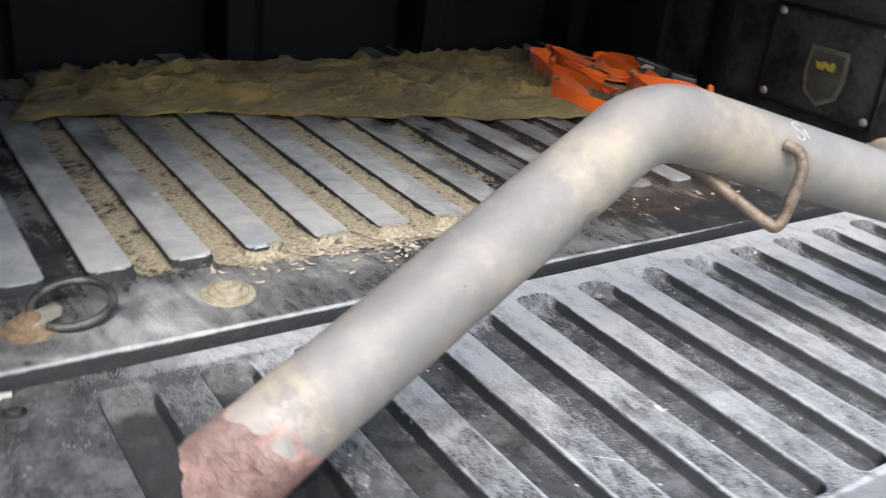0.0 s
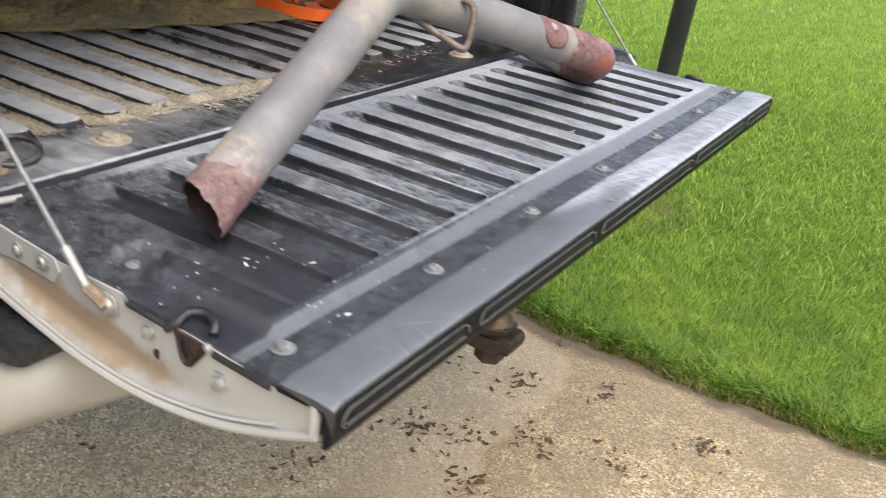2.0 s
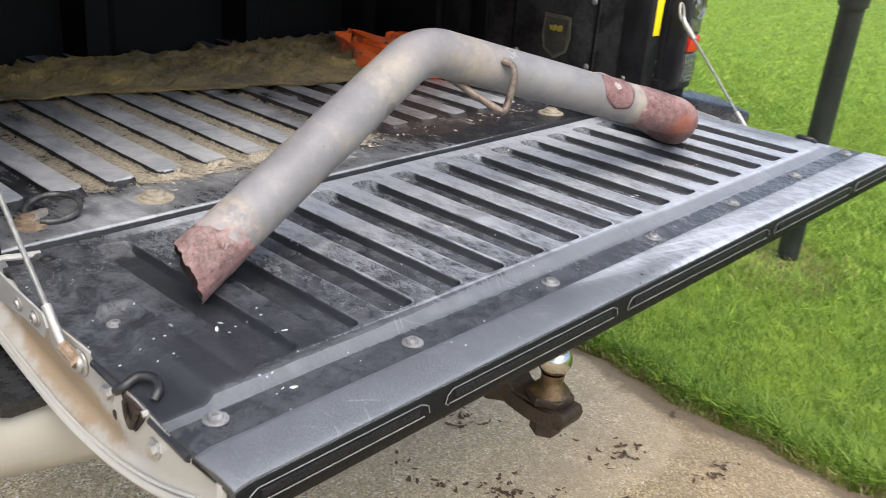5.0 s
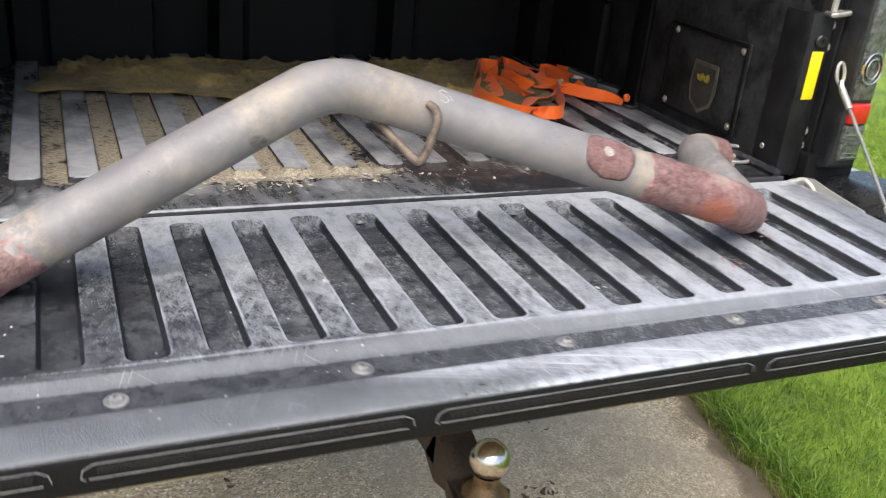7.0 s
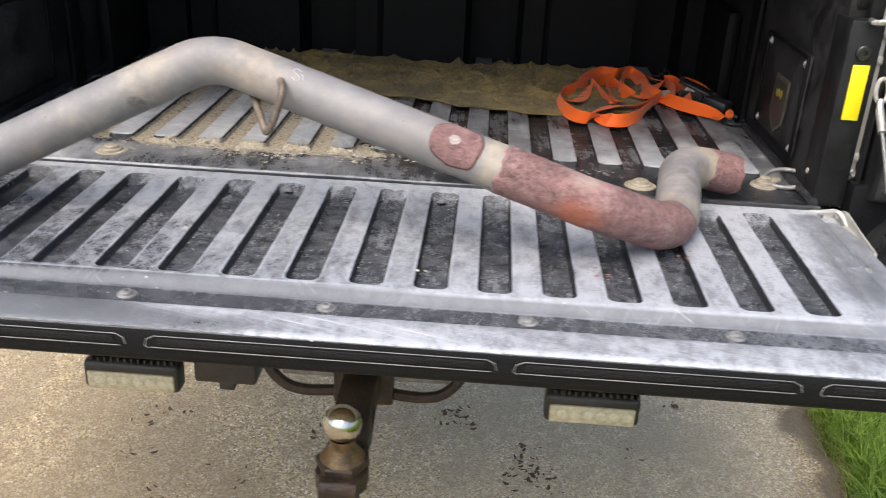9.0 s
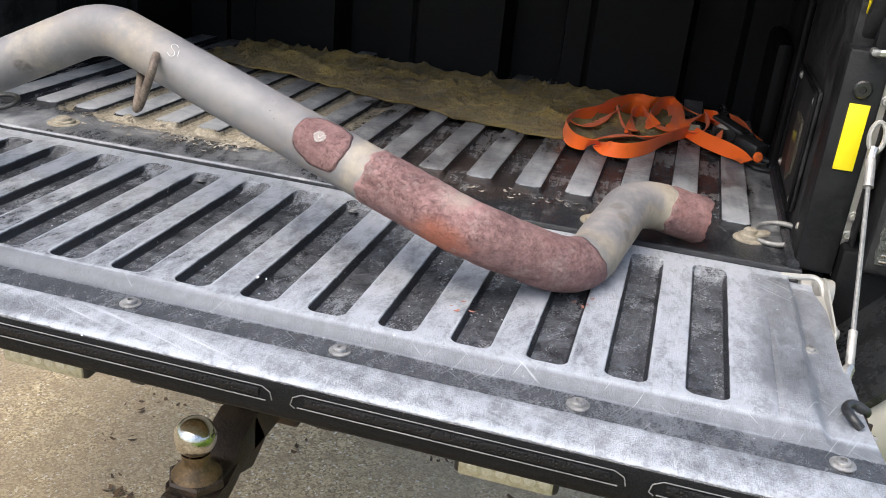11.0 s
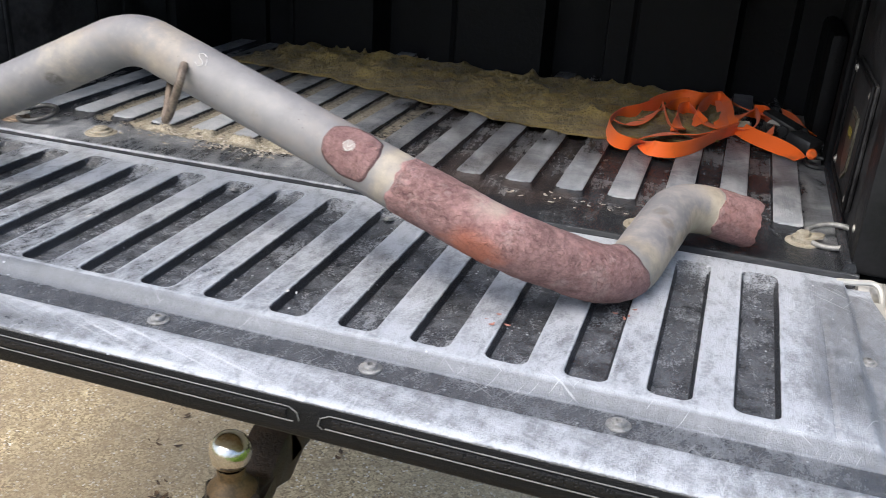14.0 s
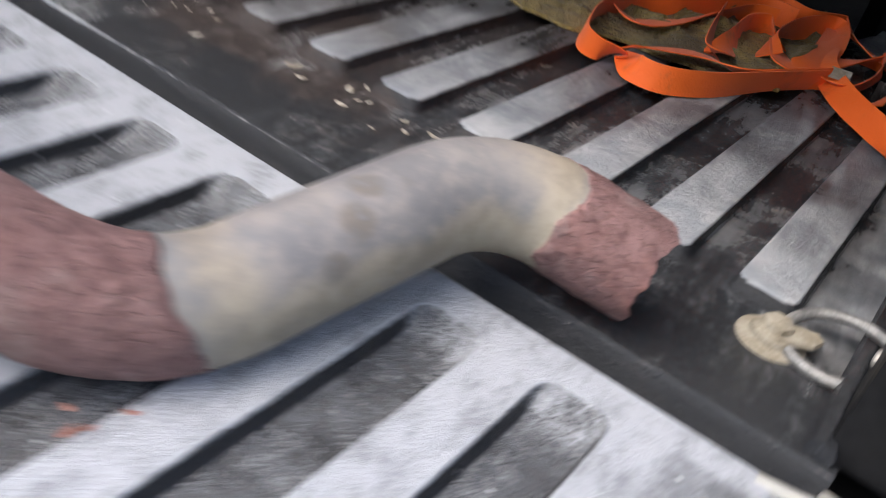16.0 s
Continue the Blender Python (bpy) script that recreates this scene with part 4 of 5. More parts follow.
    part("latch_pin", tube([(out_at(flat - 0.002), -0.357, 0.786), (out_at(flat + 0.005), -0.356, 0.785)], 0.0032, 8), DULL_STEEL, latch, "bright worn latch pin")
    hood = [(out_at(0.679), -0.312, 0.785), (out_at(0.676), -0.320, 0.792), (out_at(0.664), -0.321, 0.797), (out_at(0.656), -0.333, 0.798), (out_at(0.660), -0.347, 0.797), (out_at(0.668), -0.352, 0.791)]
    part("latch_hood", tube(smoothed(hood, 26), 0.0042, 10), BLACK, tailgate, "black plastic hood over the latch")
    part("liner_edge", tube([(out_at(0.6815), -0.425, 0.782), (out_at(0.677), -0.363, 0.782)], 0.0040, 7), BLACK, tailgate)
    part("liner_edge", tube([(out_at(0.674), -0.312, 0.783), (out_at(0.671), -0.258, 0.784)], 0.0036, 7), BLACK, tailgate)
    part("liner_clip", block(*sorted((out_at(0.664), out_at(0.671))), -0.257, -0.251, 0.780, 0.789, 0.0015), DULL_STEEL, tailgate, "small pale clip at the liner's edge")
    # support cable with crimped sleeves
    low, high = np.array((-0.668, -0.212, 0.783) if s < 0 else (0.686, -0.216, 0.780)), np.array((-0.668, -0.068, 0.938) if s < 0 else (0.686, -0.063, 0.936))
    part("cable", tube(np.linspace(low, high, 12) + np.outer(np.sin(np.linspace(0, math.pi, 12)), (0, -0.002, -0.002)), 0.0027, 8), CABLE, tailgate, "grey coated support cable")
    d = (high - low) / np.linalg.norm(high - low)
    part("cable_sleeve", tube([low - d * 0.006, low + d * 0.002, low + d * 0.036, low + d * 0.040], 0.0046, 10), DULL_STEEL, tailgate, "crimped sleeve at the foot of the cable")
    tab = [(out_at(0.673), -0.232, 0.772), (out_at(0.675), -0.222, 0.779), tuple(low)]
    part("cable_tab", tube(tab, 0.006, 8), RUSTY_WASHER if s < 0 else STEEL, tailgate)
    part("cable_sleeve", tube([high - d * 0.012, high, high + d * 0.018, high + d * 0.023], 0.0056, 10), DULL_STEEL, tailgate, "crimped steel sleeve at the head of the cable")
    head = high + d * 0.023
    hook = [head, head + (s * 0.001, 0.005, 0.006), head + (s * 0.002, 0.008, 0.012)]
    part("cable_neck", tube(smoothed(hook[:3], 10), 0.0045, 8), STEEL, tailgate)
    eye_c = head + np.array((s * 0.003, 0.014, 0.022))
    ring = [tuple(eye_c + np.array((0.008 * math.cos(u), 0.004 * math.sin(u), 0.016 * math.sin(u)))) for u in np.linspace(0, 2 * math.pi, 24, endpoint=False)]
    part("cable_eye", tube(ring, 0.0029, 8, True), DULL_STEEL, tailgate, "flattened steel cable eye")


side_hardware(-1)
side_hardware(1)

# -- bed floor --
RIDGE0, RPITCH, RHALF = -0.502, 0.072, 0.0185


def floor_height(X, Y):
    z = np.full_like(X, 0.791)
    k = np.round((X - RIDGE0) / RPITCH)
    c = RIDGE0 + np.clip(k, -1, 15) * RPITCH
    d = round_box(X, Y, c, 0.61, RHALF, 0.495, 0.008)
    flare = 0.012 * step01(0.125, 0.10, Y)
    z += 0.0095 * step01(0.0035 + flare, -0.0005, d)
    z += 0.003 * step01(0.0045, 0.0, np.abs(Y + 0.003))
    z -= 0.016 * step01(-0.0055, -0.0105, Y)
    z += 0.0008 * bumps(X, Y, 7.0, 4.0)
    return z


def floor_dust(X, Y, Z):
    ridge = step01(0.797, 0.8, Z)
    near = step01(0.55, 0.14, Y)
    # ridge paleness here is rubbed dust plus painted sky glare
    left = 0.32 + 0.68 * step01(0.02, -0.25, X) + 0.24 * step01(0.2, 0.45, X)
    tips = 0.34 * step01(0.19, 0.125, Y) * step01(0.1, 0.3, X)
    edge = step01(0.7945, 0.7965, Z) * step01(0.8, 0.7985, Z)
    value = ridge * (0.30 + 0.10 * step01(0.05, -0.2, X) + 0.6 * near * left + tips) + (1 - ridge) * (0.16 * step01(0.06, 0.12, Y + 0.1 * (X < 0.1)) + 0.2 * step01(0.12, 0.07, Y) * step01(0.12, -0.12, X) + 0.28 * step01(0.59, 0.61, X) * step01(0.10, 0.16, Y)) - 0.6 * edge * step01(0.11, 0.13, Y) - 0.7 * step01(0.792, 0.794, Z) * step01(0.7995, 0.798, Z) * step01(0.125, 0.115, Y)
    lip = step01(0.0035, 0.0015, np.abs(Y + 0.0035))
    # last term darkens the drop face for the hinge gap's shade
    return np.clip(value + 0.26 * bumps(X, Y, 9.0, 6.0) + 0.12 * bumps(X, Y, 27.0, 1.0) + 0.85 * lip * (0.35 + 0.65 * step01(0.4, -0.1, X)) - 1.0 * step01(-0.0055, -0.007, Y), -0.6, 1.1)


def floor_sand(X, Y, Z):
    chan = step01(0.7985, 0.793, Z)
    where = step01(-0.62, -0.42, X) * step01(0.12, -0.1, X) * step01(0.085, 0.12, Y)
    drift = np.exp(-((Y - 0.105) / 0.022) ** 2) * step01(-0.42, -0.33, X) * step01(0.1, -0.12, X)
    right = 0.28 * chan * step01(0.2, 0.35, X) * step01(0.1, 0.2, Y)
    return np.clip(chan * where * 0.74 + drift * 0.66 + right + 0.18 * bumps(X, Y, 24.0, 9.0), 0, 1)


def floor_brown(X, Y, Z):
    return np.clip(np.exp(-((X - 0.16) / 0.2) ** 2) * step01(0.0, 0.1, Y) + 0.3 * step01(0.3, 0.45, Y), 0, 1)


fx = set(np.linspace(-0.645, -0.58, 8).round(5)) | set(np.linspace(0.605, 0.655, 8).round(5))
for k in range(-1, 16):
    c = RIDGE0 + k * RPITCH
    for o in (0.0, 0.01, 0.0165, 0.0179, 0.0185, 0.0192, 0.02, 0.0208, 0.0216, 0.0223, 0.0245, 0.027, 0.030, 0.033):
        fx |= {round(c - o, 5), round(c + o, 5)}
fx = np.array(sorted(v for v in fx if -0.646 < v < 0.656))
fy = np.array(sorted(set(np.linspace(-0.013, 0.02, 26).round(5)) | set(np.linspace(0.025, 0.092, 12).round(5)) | set(np.linspace(0.096, 0.13, 34).round(5)) | set(np.linspace(0.15, 0.86, 48).round(5))))
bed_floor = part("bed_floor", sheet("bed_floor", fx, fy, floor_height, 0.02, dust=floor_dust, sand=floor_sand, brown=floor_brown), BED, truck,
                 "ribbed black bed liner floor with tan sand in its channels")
# near-black colour stands in for the shade inside the hinge gap
part("bed_sill", block(-0.69, 0.70, -0.0085, 0.9, 0.70, 0.768, 0.004), WALL_BLACK, truck, "sill under the bed liner, blackened for the gap's shade")

# -- bed front wall with wide ribs --
wall_outline = [(-0.66, 0.90), (-0.66, 0.77), (-0.53, 0.77)]
for x0, x1 in ((-0.53, -0.26), (-0.154, 0.111), (0.216, 0.48)):
    wall_outline += [(x0, 0.845), (x0 + 0.012, 0.768), ((x0 + x1) / 2 - 0.075, 0.766), ((x0 + x1) / 2 - 0.068, 0.772), ((x0 + x1) / 2 - 0.061, 0.766), (x1 - 0.012, 0.768), (x1, 0.845)]
wall_outline += [(0.57, 0.845), (0.58, 0.77), (0.67, 0.77), (0.67, 0.90)]
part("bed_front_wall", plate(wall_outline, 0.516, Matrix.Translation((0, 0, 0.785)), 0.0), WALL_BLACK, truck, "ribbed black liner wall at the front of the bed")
for s, x in ((-1, -0.648), (1, 0.648)):
    wall = block(min(x, x + s * 0.03), max(x, x + s * 0.03), 0.035 if s > 0 else -0.012, 0.9, 0.78, 1.302, 0.004)
    side = part("bed_side_wall", wall, SCUFFED, truck, "black plastic liner side wall of the bed")
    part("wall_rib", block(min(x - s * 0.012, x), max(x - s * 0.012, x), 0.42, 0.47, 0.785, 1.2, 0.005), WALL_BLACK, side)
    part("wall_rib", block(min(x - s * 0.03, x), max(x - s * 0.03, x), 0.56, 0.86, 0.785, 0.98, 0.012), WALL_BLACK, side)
    part("wall_foot", tube([(x - s * 0.004, 0.0, 0.797), (x - s * 0.004, 0.8, 0.797)], 0.008, 8), BED, side)
    # framed access panel with a shield-shaped label
    a, b = x - s * 0.001, x - s * 0.007
    part("access_panel", block(min(a, b), max(a, b), 0.125, 0.345, 0.822, 0.985, 0.003), SCUFFED, side)
    for y0, y1, z0, z1 in ((0.125, 0.131, 0.822, 0.985), (0.339, 0.345, 0.822, 0.985), (0.131, 0.339, 0.979, 0.985), (0.131, 0.339, 0.822, 0.828)):
        part("panel_rim", block(min(b, b - s * 0.004), max(b, b - s * 0.004), y0, y1, z0, z1, 0.0015), WALL_BLACK, side)
    if s < 0:
        continue
    shield = [(-0.034, 0.045), (0.034, 0.045), (0.037, 0.0), (0.03, -0.03), (0.0, -0.048), (-0.03, -0.03), (-0.037, 0.0)]
    m = Matrix(((0, 0, -s, b), (1, 0, 0, 0.226), (0, 1, 0, 0.885), (0, 0, 0, 1)))
    badge = part("badge", plate(shield, 0.0025, m, 0.0008), OLIVE, side, "worn shield-shaped maker's label")
    m = Matrix(((0, 0, -s, b - s * 0.0026), (1, 0, 0, 0.226), (0, 1, 0, 0.885), (0, 0, 0, 1)))
    part("badge_face", plate([(q * 0.84, w * 0.86) for q, w in shield], 0.0006, m), DARK_PRINT, badge)
    m = Matrix(((0, 0, -s, b - s * 0.0034), (1, 0, 0, 0.226), (0, 1, 0, 0.885), (0, 0, 0, 1)))
    part("badge_mark", plate([(-0.018, 0.020), (-0.012, 0.026), (-0.004, 0.021), (0.004, 0.025), (0.012, 0.021), (0.019, 0.022), (0.016, 0.012), (0.006, 0.010), (0.0, 0.014), (-0.008, 0.010), (-0.016, 0.012)], 0.0005, m), BADGE_YELLOW, badge, "yellow printed mark")
    for y, z in ((0.14, 0.836), (0.33, 0.836), (0.14, 0.97), (0.33, 0.97)):
        bolt("bolt", (b, y, z), (-s, 0, 0), 0.0045, side, DULL_STEEL, 1.5)
    bolt("bolt", (x - s * 0.001, 0.05, 0.83), (-s, 0, 0), 0.005, side, DULL_STEEL, 1.5)
# out of view, added to keep daylight off the bed interior
part("bed_cover", block(-0.70, 0.70, -0.02, 0.92, 1.30, 1.317, 0.004), COVER, truck, "unseen black cover added over the bed to darken it")


def rear_post(s):
    """Post beside the tailgate opening, with label, striker and tail lamp; s is -1 or 1."""
    def bx(a, b):
        return (min(s * a, s * b), max(s * a, s * b))
    post = part("rear_post", prism([(-0.014, 0.79), (0.05, 0.785), (0.05, 1.06), (-0.014, 1.06)] if s > 0 else [(-0.014, 0.79), (0.05, 0.785), (0.05, 1.25), (-0.02, 1.25), (-0.014, 1.10)], *bx(0.636, 0.682), 0.004), POST_BLACK, truck, "black plastic post at the tailgate opening")
    part("post_channel", prism([(-0.004, 0.785), (0.05, 0.785), (0.05, 1.25), (-0.004, 1.25)], *bx(0.681, 0.691), 0.002), PAINT, post, "painted metal channel")
    part("post_seal", prism([(-0.020, 0.79), (0.04, 0.79), (0.04, 1.25), (-0.020, 1.25)], *bx(0.6905, 0.696), 0.002), POST_BLACK, post)
    if s > 0:
        part("warning_label", block(*bx(0.6495, 0.672), -0.0165, -0.0135, 0.922, 1.0, 0.0008), YELLOW, post, "plain bright yellow label")
        part("post_arch", prism([(0.114, 1.059), (0.019, 1.063), (-0.03, 1.138), (-0.075, 1.205), (0.03, 1.19), (0.076, 1.126)], *bx(0.6476, 0.664), 0.003), BLACK, post, "black arched head of the post")
        part("warning_label", prism([(0.102, 1.079), (0.025, 1.083), (-0.018, 1.138), (-0.06, 1.19), (0.022, 1.178), (0.064, 1.126)], *bx(0.6462, 0.6476)), YELLOW, post, "bright yellow label at the post's head")
        part("post_head", prism([(0.0, 1.05), (0.05, 1.05), (0.05, 1.25), (0.0, 1.25)], *bx(0.662, 0.6815), 0.003), POST_BLACK, post, "scuffed black upper post")
    knob = turned([(0.0105, 0), (0.0105, 0.004), (0.0085, 0.006), (0.004, 0.006), (0.0035, 0.003), (0, 0.003)], Matrix.Translation((s * 0.659, -0.014, 1.017)) @ pose(0, 0, 0, 90), 20)
    part("knob", knob, BLACK, post)
    strike = [(s * 0.694, -0.004, 1.062), (s * 0.693, -0.026, 1.064), (s * 0.690, -0.03, 1.064), (s * 0.664, -0.03, 1.060), (s * 0.660, -0.026, 1.060), (s * 0.660, -0.012, 1.060)]
    part("striker", tube(strike, 0.0045, 8), STEEL, post, "steel latch striker")
    for z in (0.84, 0.865, 1.005, 1.04):
        bolt("bolt", (s * 0.6885, -0.0045, z), (0, -1, 0), 0.005, post, STEEL, 1.4)
    # tail lamp
    lamp = part("tail_lamp", prism([(-0.074, 0.836), (-0.055, 0.828), (0.12, 0.80), (0.12, 1.25), (-0.05, 1.25), (-0.074, 1.2)], *bx(0.6955, 0.752), 0.006), BLACK, truck, "black-framed tail lamp with red and clear lenses")
    part("red_lens", block(*bx(0.7045, 0.747), -0.080, -0.05, 0.9105, 0.9455, 0.004), RED_LENS, lamp, "red lamp lens")
    part("clear_lens", block(*bx(0.7025, 0.747), -0.080, -0.05, 0.8485, 0.9085, 0.004), CLEAR_LENS, lamp, "clear faceted lamp lens")
    part("clear_lens", block(*bx(0.7025, 0.747), -0.078, -0.05, 0.9495, 1.12, 0.004), CLEAR_LENS, lamp, "clear lamp lens")
    for j in range(7):
        rib = block(*bx(0.707 + 0.001 * (j % 2), 0.742), -0.0813, -0.0795, 0.853 + 0.0078 * j, 0.8555 + 0.0078 * j, 0.0006)
        part("lens_rib", rib, CHROME if j in (0, 1, 5) else CLEAR_LENS, lamp)
    for r, q in ((0.02, 0.0022), (0.0125, 0.0018)):
        ring = [(s * 0.725 + r * math.cos(u), -0.0795, 1.002 + r * 1.25 * math.sin(u)) for u in np.linspace(0, 2 * math.pi, 32, endpoint=False)]
        part("lens_ring", tube(ring, q, 6, True), CHROME, lamp)
    if s > 0:
        post.location = (0.009, 0.020, 0)
        lamp.location = (0.017, 0.035, -0.018)
    # added black block, fills the gap below the lamp with shadow
    part("shade_filler", block(*bx(0.692, 0.80), -0.012, 0.06, 0.69, 0.832, 0.006), WALL_BLACK, truck, "black filler added for the shadow below the tail lamp")
    part("fender", block(*bx(0.752, 0.772), 0.02, 0.9, 0.80, 1.27, 0.008), PAINT, truck, "champagne painted bed side")


rear_post(-1)
rear_post(1)

# -- bumper: painted face, black step pads --
bx_list = np.concatenate([np.linspace(-0.88, -0.6, 29), np.linspace(-0.55, 0.55, 12), np.linspace(0.6, 0.88, 29)])
bump_verts = []
for x in bx_list:
    a = abs(x)
    face = -0.168 + 0.13 * float(step01(0.76, 0.885, a)) ** 1.5
    top, low = 0.712 + 0.069 * float(step01(0.704, 0.786, a)), 0.575 + 0.062 * float(step01(0.45, 0.85, a))
    mid = (top + low) / 2
    for y, z in ((0.06, top - 0.004), (face + 0.028, top), (face + 0.010, top - 0.004), (face + 0.002, top - 0.014), (face - 0.004, mid + 0.02), (face - 0.004, mid - 0.015), (face + 0.003, low + 0.022), (face + 0.014, low + 0.006), (face + 0.03, low), (0.06, low + 0.004)):
        bump_verts.append((float(x), min(y, 0.06), z))
bump_faces = [[i * 10 + j, i * 10 + (j + 1) % 10, (i + 1) * 10 + (j + 1) % 10, (i + 1) * 10 + j] for i in range(len(bx_list) - 1) for j in range(10)]
bump_faces += [list(range(10))[::-1], list(range((len(bx_list) - 1) * 10, len(bx_list) * 10))]
bumper_bm = bmesh.new()
bumper_bm.from_mesh(from_arrays("bumper", bump_verts, bump_faces))
bumper = part("bumper", bumper_bm, PAINT, truck, "champagne painted rear bumper")
for s in (-1, 1):
    pad_rows = []
    for u in np.linspace(0, 1, 13):
        y = 0.0 - 0.176 * u
        row = []
        for v in np.linspace(0, 1, 40):
            x = 0.58 + 0.31 * v
            lift = float(step01(0.688 + 0.016 * u, 0.766 + 0.019 * u, x))
            z = 0.722 + 0.072 * lift - 0.006 * float(step01(0.75, 1.0, u)) - 0.02 * float(step01(0.84, 0.89, x))
            row.append((s * x, y + 0.13 * float(step01(0.76, 0.885, x)) ** 1.5 * u, z))
        pad_rows.append(row)
    pv = [p for row in pad_rows for p in row]
    n2 = 40
    pf = [[i * n2 + j, i * n2 + j + 1, (i + 1) * n2 + j + 1, (i + 1) * n2 + j] for i in range(12) for j in range(n2 - 1)]
    base = len(pv)
    ring = [j for j in range(n2)] + [i * n2 + n2 - 1 for i in range(1, 13)] + [12 * n2 + j for j in range(n2 - 2, -1, -1)] + [i * n2 for i in range(11, 0, -1)]
    pv += [(pv[i][0], pv[i][1], pv[i][2] - 0.012) for i in ring]
    for i in range(len(ring)):
        j = (i + 1) % len(ring)
        pf.append([ring[i], ring[j], base + j, base + i])
    pm = from_arrays("step_pad", pv, pf)
    pbm = bmesh.new()
    pbm.from_mesh(pm)
    part("step_pad", pbm, RUBBER, bumper, "black plastic step pad on the bumper corner")
part("step_pad", block(-0.6, 0.6, -0.165, 0.0, 0.7125, 0.7195, 0.003), RUBBER, bumper, "black plastic step pad")

for x, w in ((-0.354, 0.074), (0.347, 0.071)):
    lamp = part("work_light", block(x - w, x + w, -0.120, -0.085, 0.463, 0.512, 0.008, 3), BLACK, truck, "black-cased LED work light under the bumper")
    part("led_lens", block(x - w + 0.007, x + w - 0.007, -0.1235, -0.115, 0.4665, 0.4965, 0.003), LED, lamp, "yellowed clear LED lens")
    for k in range(6):
        led = turned([(0.008, 0), (0.006, 0.0015), (0, 0.002)], Matrix.Translation((x - w + 0.026 + 0.0195 * k, -0.1235, 0.482)) @ pose(0, 0, 0, 90), 10)
        part("led_cell", led, LED_CHIP, lamp, "bright LED chip")
    for k in range(13):
        part("cooling_fin", block(x - w + 0.012 + 0.0103 * k, x - w + 0.0155 + 0.0103 * k, -0.116, -0.09, 0.510, 0.5175, 0.0006), BLACK, lamp)
    part("lamp_bracket", block(x - 0.012, x + 0.012, -0.105, -0.088, 0.505, 0.585, 0.002), BLACK, lamp)

# receiver under the bumper
part("hitch_receiver", block(-0.038, 0.038, -0.10, 0.15, 0.468, 0.545, 0.005), HITCH_BROWN, truck, "dark rusty hitch receiver tube")
part("receiver_crossbar", block(-0.52, 0.52, 0.02, 0.09, 0.495, 0.565, 0.006), HITCH_BROWN, truck)
part("receiver_collar", block(-0.046, 0.046, -0.105, -0.085, 0.46, 0.553, 0.005), HITCH_BROWN, truck)
for s in (-1, 1):
    loop = [(s * 0.03, -0.09, 0.475), (s * 0.09, -0.095, 0.474), (s * 0.125, -0.095, 0.485), (s * 0.15, -0.09, 0.515), (s * 0.155, -0.05, 0.53)]
    part("chain_loop", tube(smoothed(loop, 18), 0.009, 8), HITCH_BROWN, truck, "dark safety chain loop plate")
    part("loop_plate", block(min(s * 0.03, s * 0.13), max(s * 0.03, s * 0.13), -0.08, -0.072, 0.49, 0.545, 0.002), DULL_STEEL, truck)
part("wiring_box", block(-0.262, -0.165, -0.105, -0.05, 0.478, 0.56, 0.006), BLACK, truck, "black trailer wiring socket box")
part("wiring_plug", block(-0.225, -0.2, -0.10, -0.07, 0.464, 0.481, 0.003), BLACK, truck)

# -- tie-downs on the bed floor --
for x, y in ((-0.421, 0.052), (0.40, 0.045)):
    steps3 = turned([(0.024, 0), (0.0235, 0.0013), (0.0225, 0.0018), (0.0175, 0.0018), (0.017, 0.0045), (0.0162, 0.005), (0.0118, 0.005), (0.0112, 0.0085), (0.0100, 0.0094), (0.006, 0.0094), (0.0055, 0.008), (0, 0.008)], Matrix.Translation((x, y, 0.7908)), 26)
    part("floor_bolt", steps3, DUSTY_BRASS, bed_floor, "dust-caked stepped floor bolt")
DARK_RING = simple("worn_black_ring", (0.03, 0.03, 0.03), (0.12, 0.12, 0.12), 0.4, 0.4, 70)
for x, y, s in ((-0.580, 0.053, 1), (0.595, 0.080, 1)):
    plate3 = turned([(0.021, 0), (0.0205, 0.0022), (0.014, 0.003), (0.0135, 0.008), (0.009, 0.009), (0.0085, 0.012), (0.004, 0.0125), (0, 0.012)], Matrix.Translation((x, y, 0.7908)), 22)
    anchor = part("tie_down", plate3, RUSTY_WASHER if x < 0 else DUSTY_BRASS, bed_floor, "rusty tie-down bolt with a steel ring")
    cx, cy = x + s * 0.034, y + 0.010
    ring = [(cx + 0.031 * math.cos(u), cy + 0.026 * math.sin(u), 0.802 + 0.006 * math.sin(u) + 0.003 * math.cos(u)) for u in np.linspace(0, 2 * math.pi, 36, endpoint=False)]
    part("ring", tube(ring, 0.0036, 10, True), RIM_BOLT if x > 0 else DARK_RING, anchor, "dusty steel tie-down ring")
    if x > 0:
        part("bolt_head", turned([(0.0092, 0.0), (0.0092, 0.004), (0.007, 0.0055), (0, 0.0055)], Matrix.Translation((x, y, 0.801)), 6), DUSTY_BRASS, anchor, "dust-caked hexagonal bolt head")
    part("ring_tab", plate([(-0.006, -0.010), (0.016, -0.007), (0.020, 0.0), (0.016, 0.008), (-0.006, 0.012)], 0.003, Matrix.Translation((x + 0.006, y, 0.798)) @ pose(0, 0, 0, 0, -12, 8), 0.0008), DULL_STEEL if x < 0 else DUSTY_BRASS, anchor)
dark_ring = [(0.628 + 0.02 * math.cos(u), 0.424 + 0.018 * math.sin(u), 0.80 + 0.003 * math.sin(u)) for u in np.linspace(0, 6.283, 28, endpoint=False)]
part("tie_ring", tube(dark_ring, 0.0038, 8, True), BLACK, bed_floor, "dark tie-down ring")

